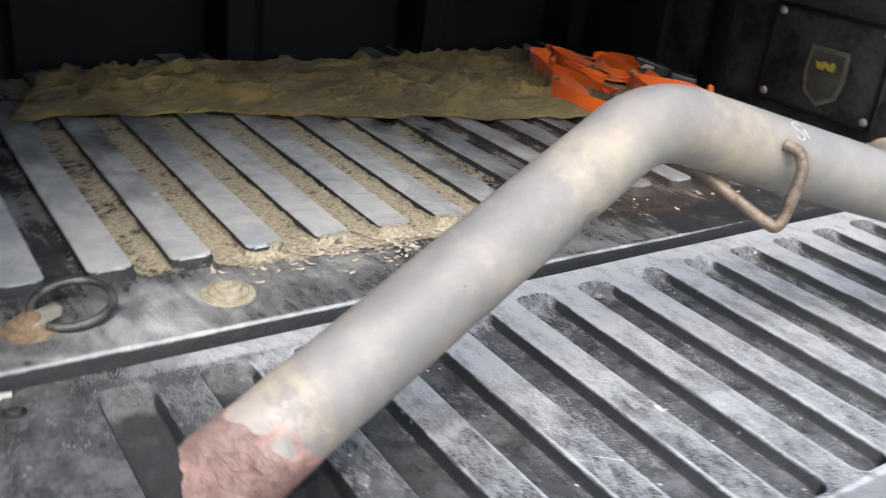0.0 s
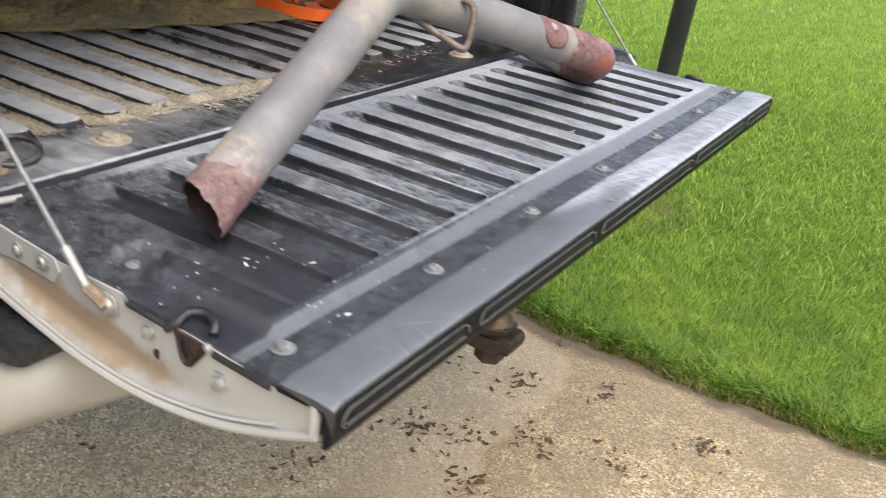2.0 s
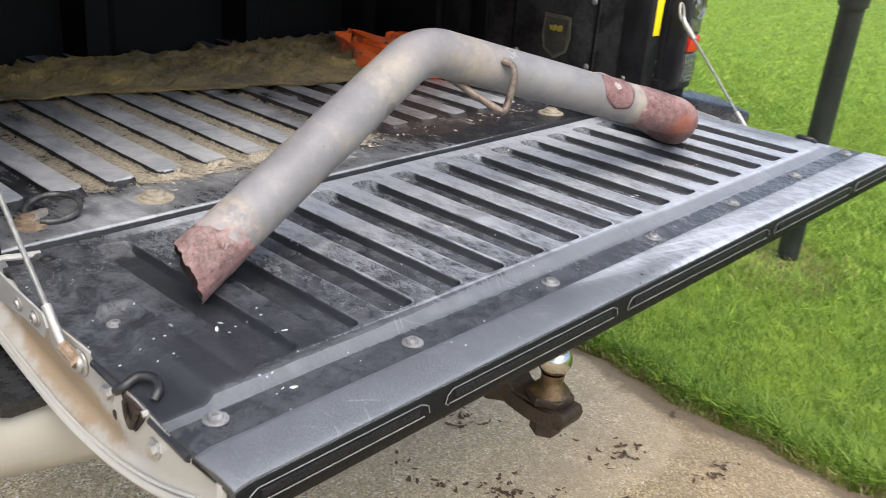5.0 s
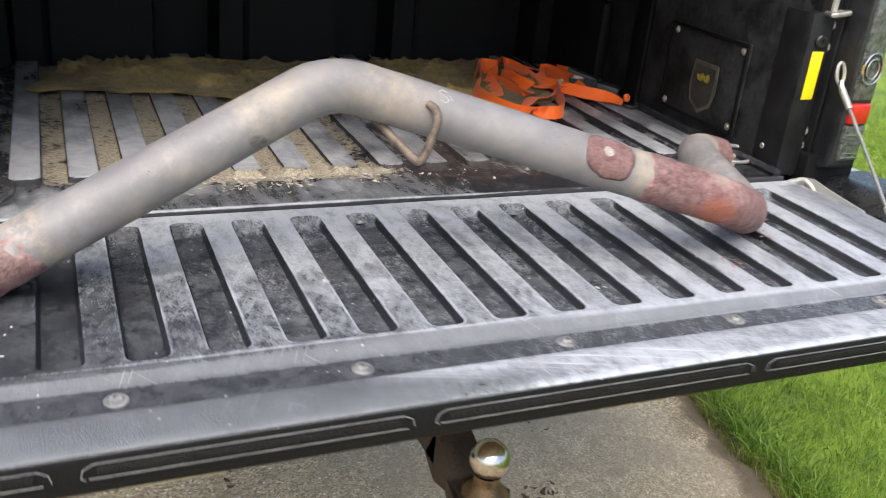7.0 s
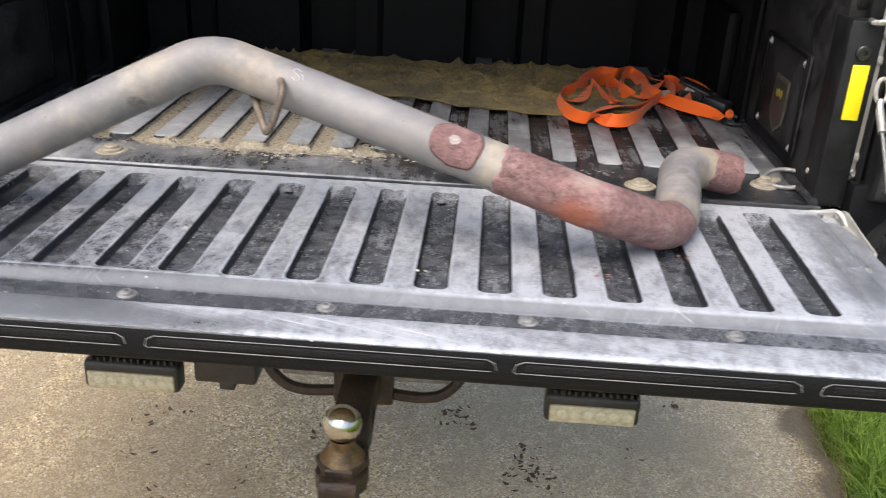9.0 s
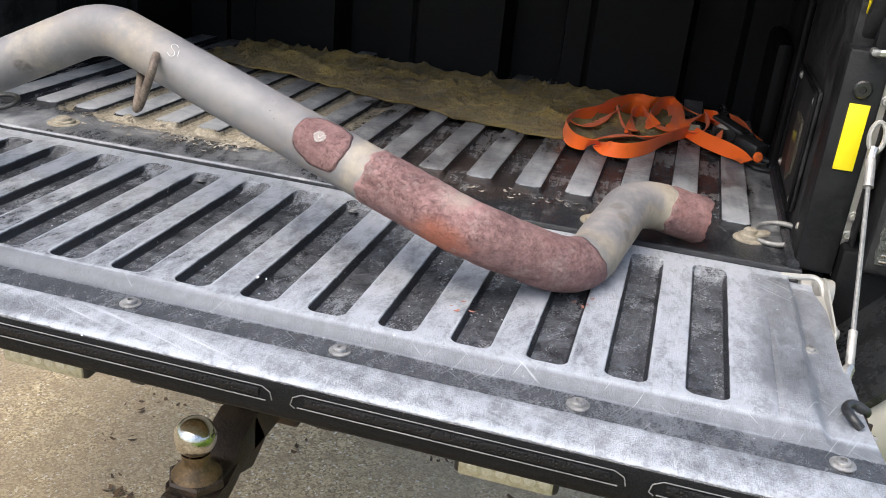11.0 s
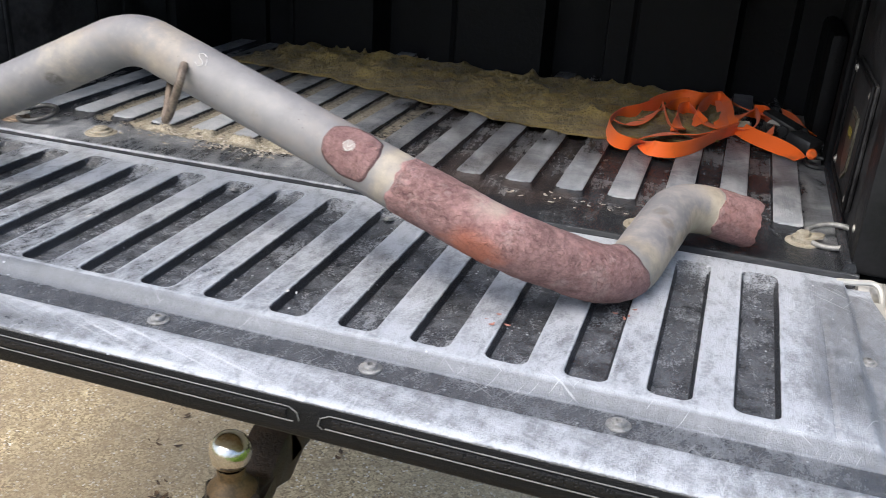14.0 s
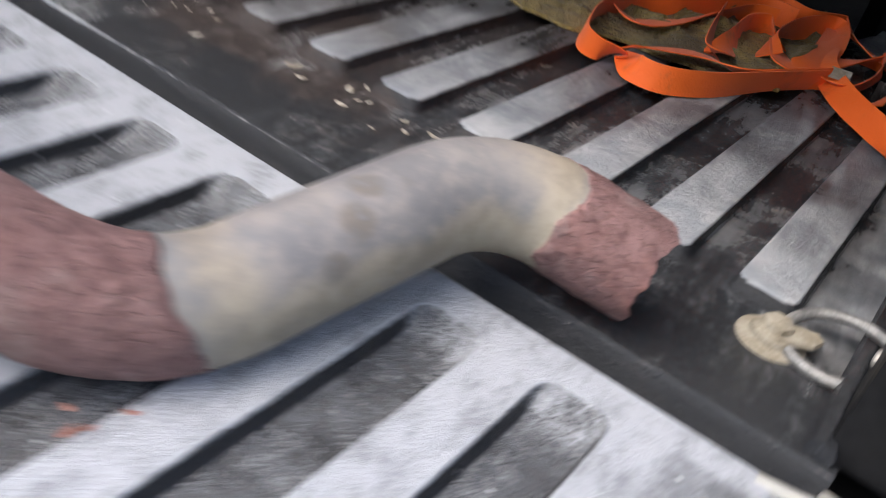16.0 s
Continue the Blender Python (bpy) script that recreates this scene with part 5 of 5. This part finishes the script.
# ---- trailer hitch with ball ----
hitch = thing("trailer_hitch", "brown rusty ball mount with a worn chrome ball in the receiver", "trailer hitch")
part("shank", block(-0.026, 0.026, -0.20, -0.09, 0.478, 0.532, 0.004), HITCH_BROWN, hitch)
part("drop_bar", prism([(-0.19, 0.535), (-0.16, 0.478), (-0.20, 0.455), (-0.235, 0.468), (-0.34, 0.468), (-0.345, 0.484), (-0.34, 0.496), (-0.25, 0.496), (-0.225, 0.52)], -0.026, 0.026, 0.004), HITCH_BROWN, hitch)
tongue = plate([(-0.026, -0.24), (0.026, -0.24), (0.034, -0.285), (0.034, -0.312), (0.022, -0.333), (-0.022, -0.333), (-0.034, -0.312), (-0.034, -0.285)], 0.024, Matrix.Translation((0, 0, 0.4685)), 0.004)
part("tongue", tongue, HITCH_BROWN, hitch)
m = Matrix.Translation((0.0, -0.299, 0.0))
part("collar", turned([(0.0, 0.4955), (0.034, 0.4955), (0.036, 0.498), (0.036, 0.506), (0.033, 0.509), (0.0, 0.509)], m, 6), HITCH_BROWN, hitch, "hexagonal collar under the ball")
part("neck", turned([(0.030, 0.509), (0.026, 0.515), (0.0175, 0.524), (0.0165, 0.53), (0.018, 0.541)], m, 24), simple("brown_neck_steel", (0.06, 0.04, 0.02), (0.17, 0.11, 0.055), 0.5, 0.5, 60), hitch, "rusty brown ball neck")
ball_prof = [(0.0254 * math.cos(a), 0.561 + 0.0254 * math.sin(a)) for a in np.linspace(-0.9, math.pi / 2 - 0.12, 18)] + [(0, 0.5862)]
part("ball", turned([(0, 0.5415)] + ball_prof, m, 32), CHROME, hitch, "scratched chrome hitch ball")
part("nut", turned([(0, 0.4385), (0.02, 0.4385), (0.024, 0.442), (0.024, 0.4682), (0, 0.4682)], m, 6), HITCH_BROWN, hitch)

# ---- bent exhaust pipe lying across the tailgate ----
exhaust = thing("exhaust_pipe", "bent grey steel exhaust pipe with flaking red-brown rust", "exhaust pipe")
R = 0.0292
NODES = [(-0.5465, -0.2245, 0.8252), (-0.1848, -0.1667, 0.9998), (0.2957, -0.273, 0.8728), (0.4052, -0.2067, 0.8213), (0.4419, -0.0134, 0.8504), (0.5255, 0.0215, 0.8253)]
axis, run = rounded_line(NODES, (0.09, 0.0975, 0.0922, 0.0761), 0.0025)


def run_at(p):
    return float(run[np.argmin(np.linalg.norm(axis - np.array(p), axis=1))])


ap, at_, an, ab = frames_along(axis)
STEPS = 72
ang = np.linspace(0, 2 * math.pi, STEPS, endpoint=False)
ring_dir = np.cos(ang)[None, :, None] * an[:, None] + np.sin(ang)[None, :, None] * ab[:, None]
base_pts = ap[:, None] + R * ring_dir
S = np.repeat(run[:, None], STEPS, 1)
n3 = np.vectorize(lambda x, y, z, k: noise.noise((x * k, y * k, z * k)))


def n_at(k):
    return n3(base_pts[..., 0], base_pts[..., 1], base_pts[..., 2], k)


wob, wob2 = n_at(28.0), n_at(90.0)
s_disc0, s_main0 = run_at((0.125, -0.245, 0.92)), run_at((0.178, -0.26, 0.906))
s_main1 = run_at((0.406, -0.185, 0.837))
s_bend = run_at((0.262, -0.28, 0.884))
s_end = run[-1]
jit = 0.014 * wob + 0.008 * wob2
rust = np.zeros_like(S)
rust = np.maximum(rust, step01(0.062, 0.042, S + 1.0 * jit + 0.012 * ring_dir[..., 2]))
disc = np.linalg.norm(base_pts - np.array((0.128, -0.262, 0.938)), axis=2)
rust = np.maximum(rust, step01(0.035, 0.029, disc + 0.35 * jit))
main = step01(s_main0 - 0.007, s_main0 + 0.007, S + jit) * step01(s_main1 + 0.004, s_main1 - 0.004, S + 0.4 * jit + 0.012 * ring_dir[..., 2])
pale = np.exp(-((S - s_bend - 0.012 + jit) / 0.026) ** 2) * step01(-0.3, 0.9, ring_dir[..., 2] + 0.5 * wob)
rust = np.maximum(rust, main * (1 - 0.55 * pale))
rust = np.maximum(rust, step01(s_end - 0.062, s_end - 0.056, S + jit))
tan = np.zeros_like(S)
for centre, width, much in ((0.072, 0.016, 0.55), (0.315, 0.04, 0.42), (0.2, 0.06, 0.2), (s_main0 - 0.012, 0.013, 0.55), (s_bend + 0.012, 0.014, 0.9), (s_main1 + 0.012, 0.018, 0.7), (s_end - 0.066, 0.016, 0.9), (run_at(NODES[1]) + 0.06, 0.05, 0.45)):
    tan = np.maximum(tan, much * np.exp(-((S + 0.6 * jit - centre) / width) ** 2))
tan = np.maximum(tan, 1.1 * step01(0.1, 0.7, ring_dir @ np.array((0.55, -0.45, -0.7)) + 0.3 * wob) * step01(s_main1, s_main1 + 0.02, S))
red = 0.75 * np.exp(-((S - s_bend - 0.01 + jit) / 0.034) ** 2) * step01(0.55, -0.35, ring_dir[..., 2] + 0.4 * wob)
red = np.maximum(red, 0.2 * step01(s_end - 0.07, s_end - 0.05, S))
dark = np.zeros_like(S)
for p, r in (((0.440, -0.118, 0.862), 0.010), ((0.428, -0.10, 0.866), 0.008), ((0.447, -0.135, 0.848), 0.009), ((-0.17, -0.188, 1.005), 0.009), ((-0.16, -0.185, 1.012), 0.006), ((-0.27, -0.205, 0.945), 0.010), ((0.207, -0.287, 0.905), 0.006), ((0.465, -0.045, 0.88), 0.012)):
    d = np.linalg.norm(base_pts - np.array(p), axis=2)
    dark = np.maximum(dark, step01(r * 1.15, r * 0.7, d + 0.25 * jit))
white = 0.7 * step01(0.085, 0.05, S + 2.2 * jit) * step01(-0.7, 0.5, ring_dir[..., 2] + 0.6 * wob)
for p, r in (((-0.528, -0.228, 0.858), 0.016), ((-0.545, -0.24, 0.846), 0.012), ((-0.503, -0.232, 0.873), 0.010), ((-0.495, -0.240, 0.868), 0.007), ((0.275, -0.268, 0.905), 0.02), ((0.405, -0.165, 0.868), 0.012), ((0.43, -0.09, 0.885), 0.014)):
    d = np.linalg.norm(base_pts - np.array(p), axis=2)
    white = np.maximum(white, step01(r * 1.3, r * 0.5, d + 0.5 * jit))
white = np.maximum(white, 0.45 * step01(s_main1 + 0.01, s_main1 + 0.04, S) * step01(s_end - 0.06, s_end - 0.075, S) * step01(-0.5, 0.4, ring_dir[..., 2] + 0.8 * wob))
chalk = 0.85 * step01(0.014, 0.003, np.linalg.norm(base_pts - np.array((0.124, -0.259, 0.941)), axis=2) + 0.3 * jit)
crust = np.clip(rust, 0, 1) * (0.0008 + 0.0007 * n_at(140.0) + 0.0005 * n_at(60.0))
pit = step01(0.006, 0.003, np.linalg.norm(base_pts - np.array((0.207, -0.287, 0.905)), axis=2))
pts = base_pts + ring_dir * (crust - 0.003 * pit + 0.0003 * wob)[..., None]
# torn, slanted open end
cut = 0.014 * ring_dir[0, :, 1] + 0.004 * ring_dir[0, :, 2] + 0.0022 * np.sin(ang * 5 + 1) * np.sin(ang * 2) + 0.0008 * np.sin(ang * 13) + 0.0006 * np.sin(ang * 23 + 2)
for i in range(14):
    pts[i] += at_[i] * (cut * (1 - i / 14))[:, None]
cut2 = 0.0022 * np.sin(ang * 3 + 0.6) + 0.0014 * np.sin(ang * 7) + 0.0007 * np.sin(ang * 19)
for i in range(6):
    pts[-1 - i] += at_[-1 - i] * (cut2 * (1 - i / 6))[:, None]
K = len(ap)
pv = pts.reshape(-1, 3)
pidx = np.arange(K * STEPS).reshape(K, STEPS)
nxt = np.roll(pidx, -1, 1)
pfaces = np.stack([pidx[:-1], nxt[:-1], nxt[1:], pidx[1:]], -1).reshape(-1, 4).tolist()
pipe = part("pipe", from_arrays("pipe", pv.tolist(), pfaces, rust=rust, red=red, tan=tan, dark=dark, pale=white, chalk=chalk), EXHAUST, exhaust)


def bore(rows, name):
    """The sooty inside of an open end, with the wall's thickness as a rim."""
    first = rows[0]
    inner = [pts[first]]
    for i in rows:
        inner.append(ap[i] + (pts[i] - ap[i]) * 0.925 if i in rows[:12] else ap[i] + ring_dir[i] * R * 0.925)
    inner.append(ap[rows[-1]] + ring_dir[rows[-1]] * R * 0.02)
    v = np.array(inner).reshape(-1, 3)
    idx = np.arange(len(v)).reshape(-1, STEPS)
    nx = np.roll(idx, -1, 1)
    f = np.stack([idx[:-1], idx[1:], nx[1:], nx[:-1]], -1).reshape(-1, 4).tolist()
    part(name, from_arrays(name, v.tolist(), f), SOOT_AND_HOLE, exhaust, "dark sooty inside of the open pipe end")


bore(list(range(0, 60)), "pipe_bore")
bore(list(range(K - 1, K - 25, -1)), "pipe_bore")

# bent hanger rod welded to the pipe
hanger = [(-0.140, -0.166, 0.962), (-0.131, -0.180, 0.955), (-0.118, -0.205, 0.941), (-0.105, -0.231, 0.928), (-0.101, -0.2365, 0.928), (-0.096, -0.2370, 0.935), (-0.086, -0.235, 0.962), (-0.083, -0.232, 0.974), (-0.084, -0.226, 0.982), (-0.088, -0.216, 0.985)]
part("hanger_rod", tube(smoothed(hanger, 40), 0.0048, 10), simple("hanger_rod_steel", (0.065, 0.046, 0.036), (0.22, 0.175, 0.14), 0.55, 0.3, 60), exhaust, "bent brown-grey hanger rod")


def scrawl(name, centre, u, v, strokes, radius):
    c, u, v = np.array(centre), np.array(u, float), np.array(v, float)
    u /= np.linalg.norm(u)
    v /= np.linalg.norm(v)
    w = np.cross(u, v)
    for line in strokes:
        path = []
        for a, b in line:
            p = c + u * a + v * b
            k = np.argmin(np.linalg.norm(ap - p, axis=1))
            d = p - ap[k]
            d -= at_[k] * (d @ at_[k])
            path.append(ap[k] + at_[k] * ((p - ap[k]) @ at_[k]) + d / np.linalg.norm(d) * (R + 0.0021))
        part(name, tube(smoothed(path, 4 * len(path)), radius, 6), CHALK, exhaust, "white paint pen mark")


seg2 = np.array(NODES[2]) - np.array(NODES[1])
scrawl("paint_mark", (-0.069, -0.214, 0.994), seg2, (0.1, 0.72, 0.68), [[(0.005, 0.007), (-0.001, 0.009), (-0.005, 0.006), (-0.003, 0.002), (0.003, -0.001), (0.004, -0.005), (0.0, -0.008), (-0.005, -0.006)], [(0.007, 0.004), (0.009, -0.004)]], 0.00032)
scrawl("paint_mark", (0.124, -0.26, 0.941), seg2, (0.15, 0.72, 0.68), [[(-0.006, -0.002), (-0.002, 0.004), (0.001, -0.002), (0.005, 0.004)], [(-0.004, -0.005), (0.002, -0.006), (0.006, -0.001)]], 0.00035)
tagged(litter("rust_crumb", [(0.42, -0.235, 5), (0.30, -0.3, 4)], 0.010, 0.0025, simple("rust_crumbs", (0.25, 0.09, 0.06), (0.4, 0.2, 0.16), 0.9), 21, 0.001, TOP, 0.3),
       "crumbs of red rust under the pipe", "rust crumbs", kind="stuff")

# ---- canvas drop cloth ----
EDGE = np.array([(-0.56, 0.60), (-0.49, 0.545), (-0.40, 0.54), (-0.30, 0.525), (-0.2, 0.50), (-0.1, 0.46), (0.0, 0.44), (0.1, 0.405), (0.2, 0.378), (0.28, 0.375), (0.38, 0.41), (0.47, 0.45)])
cu = np.linspace(-0.50, 0.47, 200)
cv = np.linspace(0, 1, 90)
CU, CV = np.meshgrid(cu, cv)
near_y = np.interp(CU, EDGE[:, 0], EDGE[:, 1]) + 0.006 * np.sin(CU * 41) + 0.004 * np.sin(CU * 97 + 1)
CY = near_y + (0.755 - near_y) * CV
fold = 0.5 * bumps(CU * 1.0, CY * 2.2, 9.0, 3.0) + 0.35 * bumps(CU + CY, CY - CU, 17.0, 7.0) + 0.2 * bumps(CU, CY, 38.0, 2.0)
ridged = 1 - np.abs(bumps(CU + 0.6 * CY, CY * 1.6 - 0.3 * CU, 8.0, 11.0)) * 2.2
ridged2 = 1 - np.abs(bumps(CU - 0.8 * CY, CY * 1.2 + 0.5 * CU, 19.0, 4.0)) * 2.6
CZ = 0.8035 + 0.003 * step01(0.0, 0.05, CV) + step01(0.02, 0.35, CV) * (0.003 + 0.008 * fold + 0.014 * np.clip(ridged, 0, 1) ** 3 + 0.008 * np.clip(ridged2, 0, 1) ** 2) - 0.010 * CV
CZ = np.maximum(CZ, 0.8032)
CX = CU + 0.012 * bumps(CU, CY, 6.0, 13.0) + 0.09 * CV * step01(-0.2, -0.5, CU)
kn, km = CX.shape
ci = np.arange(kn * km).reshape(kn, km)
cf = np.stack([ci[:-1, :-1], ci[:-1, 1:], ci[1:, 1:], ci[1:, :-1]], -1).reshape(-1, 4).tolist()
cloth_mesh = from_arrays("drop_cloth", np.stack([CX, CY, CZ], -1).reshape(-1, 3).tolist(), cf)
cloth = part("drop_cloth", cloth_mesh, CANVAS)
thick = cloth.modifiers.new("thickness", "SOLIDIFY")
thick.thickness, thick.offset = 0.0018, -1
tagged(cloth, "crumpled tan canvas drop cloth spread on the bed floor", "drop cloth")
part("hem", tube(np.stack([CX[0], CY[0], CZ[0] + 0.0005], -1), 0.0021, 6), CANVAS, cloth)

# ---- ratchet strap ----
strap = thing("ratchet_strap", "tangled orange ratchet strap with a black buckle on the bed floor", "strap")
strap.location = (0.017, 0.030, 0)


def ribbon(points, count=120, wide=0.0255):
    """Webbing along (x, y, z, turn): turn 0 stands on its edge, 90 lies flat."""
    line = smoothed(points, count)
    p, turn = line[:, :3], np.radians(line[:, 3])
    t = np.gradient(p, axis=0)
    t /= np.linalg.norm(t, axis=1)[:, None]
    up = np.array([0, 0, 1.0]) - t * t[:, 2:3]
    up /= np.linalg.norm(up, axis=1)[:, None]
    side = np.cross(t, up)
    w = up * np.cos(turn)[:, None] + side * np.sin(turn)[:, None]
    flat = np.cross(t, w) * 0.0006
    cols = [p + w * wide * q + flat * e for q, e in ((-0.5, 1), (-0.17, 1), (0.17, 1), (0.5, 1), (0.5, -1), (0.17, -1), (-0.17, -1), (-0.5, -1))]
    v = np.stack(cols, 1)
    v[..., 2] = np.maximum(v[..., 2], 0.8022)
    k = len(cols)
    idx = np.arange(count * k).reshape(count, k)
    nx = np.roll(idx, -1, 1)
    f = np.stack([idx[:-1], nx[:-1], nx[1:], idx[1:]], -1).reshape(-1, 4).tolist()
    f += [idx[0].tolist(), idx[-1].tolist()[::-1]]
    part("webbing", from_arrays("webbing", v.reshape(-1, 3).tolist(), f), ORANGE, strap, "creased orange polyester webbing")


ribbon([(0.479, 0.473, 0.814, -20), (0.452, 0.414, 0.813, -15), (0.423, 0.339, 0.813, 0), (0.393, 0.298, 0.813, 10), (0.364, 0.293, 0.813, 20), (0.344, 0.318, 0.812, 90), (0.326, 0.298, 0.813, 160), (0.3, 0.315, 0.813, 190), (0.279, 0.382, 0.815, 190), (0.285, 0.455, 0.817, 200), (0.317, 0.498, 0.819, 185), (0.343, 0.556, 0.821, 180), (0.372, 0.605, 0.822, 170), (0.407, 0.61, 0.822, 180)], 240)
ribbon([(0.286, 0.418, 0.815, 60), (0.311, 0.411, 0.814, 80), (0.329, 0.448, 0.815, 75), (0.344, 0.513, 0.818, 50), (0.367, 0.565, 0.821, 20), (0.395, 0.58, 0.822, 0)], 70)
ribbon([(0.337, 0.332, 0.814, 60), (0.359, 0.362, 0.815, 75), (0.387, 0.392, 0.815, 80), (0.422, 0.4, 0.814, 60), (0.454, 0.437, 0.814, 30), (0.483, 0.477, 0.816, 10)], 90)
ribbon([(0.325, 0.546, 0.819, 20), (0.345, 0.578, 0.822, 0), (0.38, 0.631, 0.823, -10), (0.415, 0.634, 0.822, 10), (0.448, 0.669, 0.823, 30), (0.475, 0.63, 0.821, 60), (0.506, 0.603, 0.819, 80), (0.533, 0.59, 0.818, 90)], 120)
ribbon([(0.351, 0.534, 0.82, 0), (0.369, 0.465, 0.816, 20), (0.388, 0.419, 0.814, 60), (0.389, 0.469, 0.815, 140), (0.381, 0.529, 0.819, 180), (0.397, 0.555, 0.821, 200), (0.42, 0.521, 0.819, 230)], 100)
ribbon([(0.424, 0.478, 0.815, 60), (0.41, 0.522, 0.817, 20), (0.419, 0.589, 0.821, 0), (0.445, 0.639, 0.823, -30), (0.46, 0.575, 0.822, -80), (0.462, 0.498, 0.817, -110), (0.442, 0.476, 0.815, -90), (0.421, 0.514, 0.816, -60)], 120)
ribbon([(0.471, 0.527, 0.817, 90), (0.492, 0.572, 0.82, 60), (0.511, 0.588, 0.82, 20), (0.513, 0.52, 0.817, -20), (0.497, 0.473, 0.815, -60), (0.474, 0.485, 0.815, -80), (0.446, 0.488, 0.816, -100)], 100)
ribbon([(0.45, 0.635, 0.822, -90), (0.463, 0.532, 0.819, -70), (0.483, 0.486, 0.816, -50), (0.511, 0.446, 0.814, -35), (0.543, 0.414, 0.813, -30), (0.568, 0.391, 0.811, -60), (0.583, 0.378, 0.806, -80)], 120)
ribbon([(0.51, 0.605, 0.821, 30), (0.53, 0.59, 0.82, 0), (0.536, 0.513, 0.817, -20), (0.529, 0.455, 0.814, -60)], 50)
ribbon([(0.558, 0.61, 0.819, 30), (0.579, 0.568, 0.818, 20), (0.603, 0.515, 0.816, 60)], 50)
for y, z in ((-0.012, 0), (0.012, 0)):
    frame_plate = plate([(-0.035, -0.012), (0.03, -0.014), (0.042, 0.0), (0.03, 0.014), (-0.035, 0.012)], 0.003, Matrix.Translation((0.560, 0.492, 0.815)) @ pose(0, 0, 0, 0, 0, -35) @ pose(0, y + 0.0015, 0, 90), 0.0008)
    part("ratchet_frame", frame_plate, simple("black_buckle_steel", (0.02, 0.02, 0.022), (0.07, 0.065, 0.06), 0.5, 0.5, 60), strap, "black steel ratchet frame")
m = Matrix.Translation((0.560, 0.492, 0.817)) @ pose(0, 0, 0, 0, 0, -35)
part("spindle", turned([(0, -0.017), (0.009, -0.017), (0.0105, -0.013), (0.0105, 0.013), (0.009, 0.017), (0, 0.017)], m @ pose(0.006, 0, 0.004, 90), 14), BLACK, strap)
part("ratchet_wheel", turned([(0, -0.0135), (0.013, -0.0135), (0.0135, -0.012), (0.0135, -0.0095), (0.011, -0.009), (0.011, 0.009), (0.0135, 0.0095), (0.0135, 0.012), (0.013, 0.0135), (0, 0.0135)], m @ pose(-0.016, 0, 0.006, 90), 12), DULL_STEEL, strap, "worn steel ratchet wheel")
part("webbing_tag", plate([(-0.010, -0.006), (0.010, -0.005), (0.0095, 0.006), (-0.0095, 0.0055)], 0.0006, Matrix.Translation((0.492, 0.480, 0.8235)) @ pose(0, 0, 0, 48, 0, 12)), DUSTY_BRASS, strap, "small pale sewn tag")
boot = block(-0.024, 0.026, -0.017, 0.017, -0.014, 0.012, 0.006)
bmesh.ops.transform(boot, matrix=Matrix.Translation((0.588, 0.45, 0.815)) @ pose(0, 0, 0, 0, 8, -42), verts=boot.verts)
part("handle_grip", boot, BLACK, strap, "black rubber handle grip")
handle = block(-0.045, 0.02, -0.014, 0.014, 0.012, 0.019, 0.002)
bmesh.ops.transform(handle, matrix=m @ pose(0, 0, 0, 0, 14), verts=handle.verts)
part("ratchet_handle", handle, BLACK, strap, "black ratchet handle")
knob_m = Matrix.Translation((0.598, 0.392, 0.812)) @ pose(0, 0, 0, 70, 0, 20)
part("orange_tip", turned([(0, 0), (0.008, 0), (0.009, 0.003), (0.006, 0.007), (0, 0.008)], knob_m, 14), ORANGE, strap)

# ---- peeled flakes along the sill ----
frng = np.random.default_rng(30)
fspots = [(float(-0.40 + 0.40 * u), float(0.088 + 0.014 * frng.normal() + 0.012 * math.sin(9 * u)), 2) for u in frng.uniform(0, 1, 150)]
fspots += [(float(u), float(v), 1) for u, v in zip(frng.uniform(0.0, 0.45, 40), frng.uniform(0.06, 0.11, 40))]
tagged(litter("paint_flakes", fspots, 0.012, 0.0036, FLAKE, 31, 0.0012, 0.7912, 0.35), "pale peeled flakes scattered on the bed floor", "flakes", kind="stuff")
tagged(litter("paint_flakes", [(-0.561, -0.295, 2), (-0.53, -0.338, 2), (-0.578, -0.416, 2), (-0.586, -0.394, 1), (-0.2, -0.25, 2), (0.1, -0.33, 2)], 0.006, 0.0032, CHALK, 32, 0.0006, TOP + 0.0005, 0.05), "small white chips on the tailgate liner", "flakes", kind="stuff")
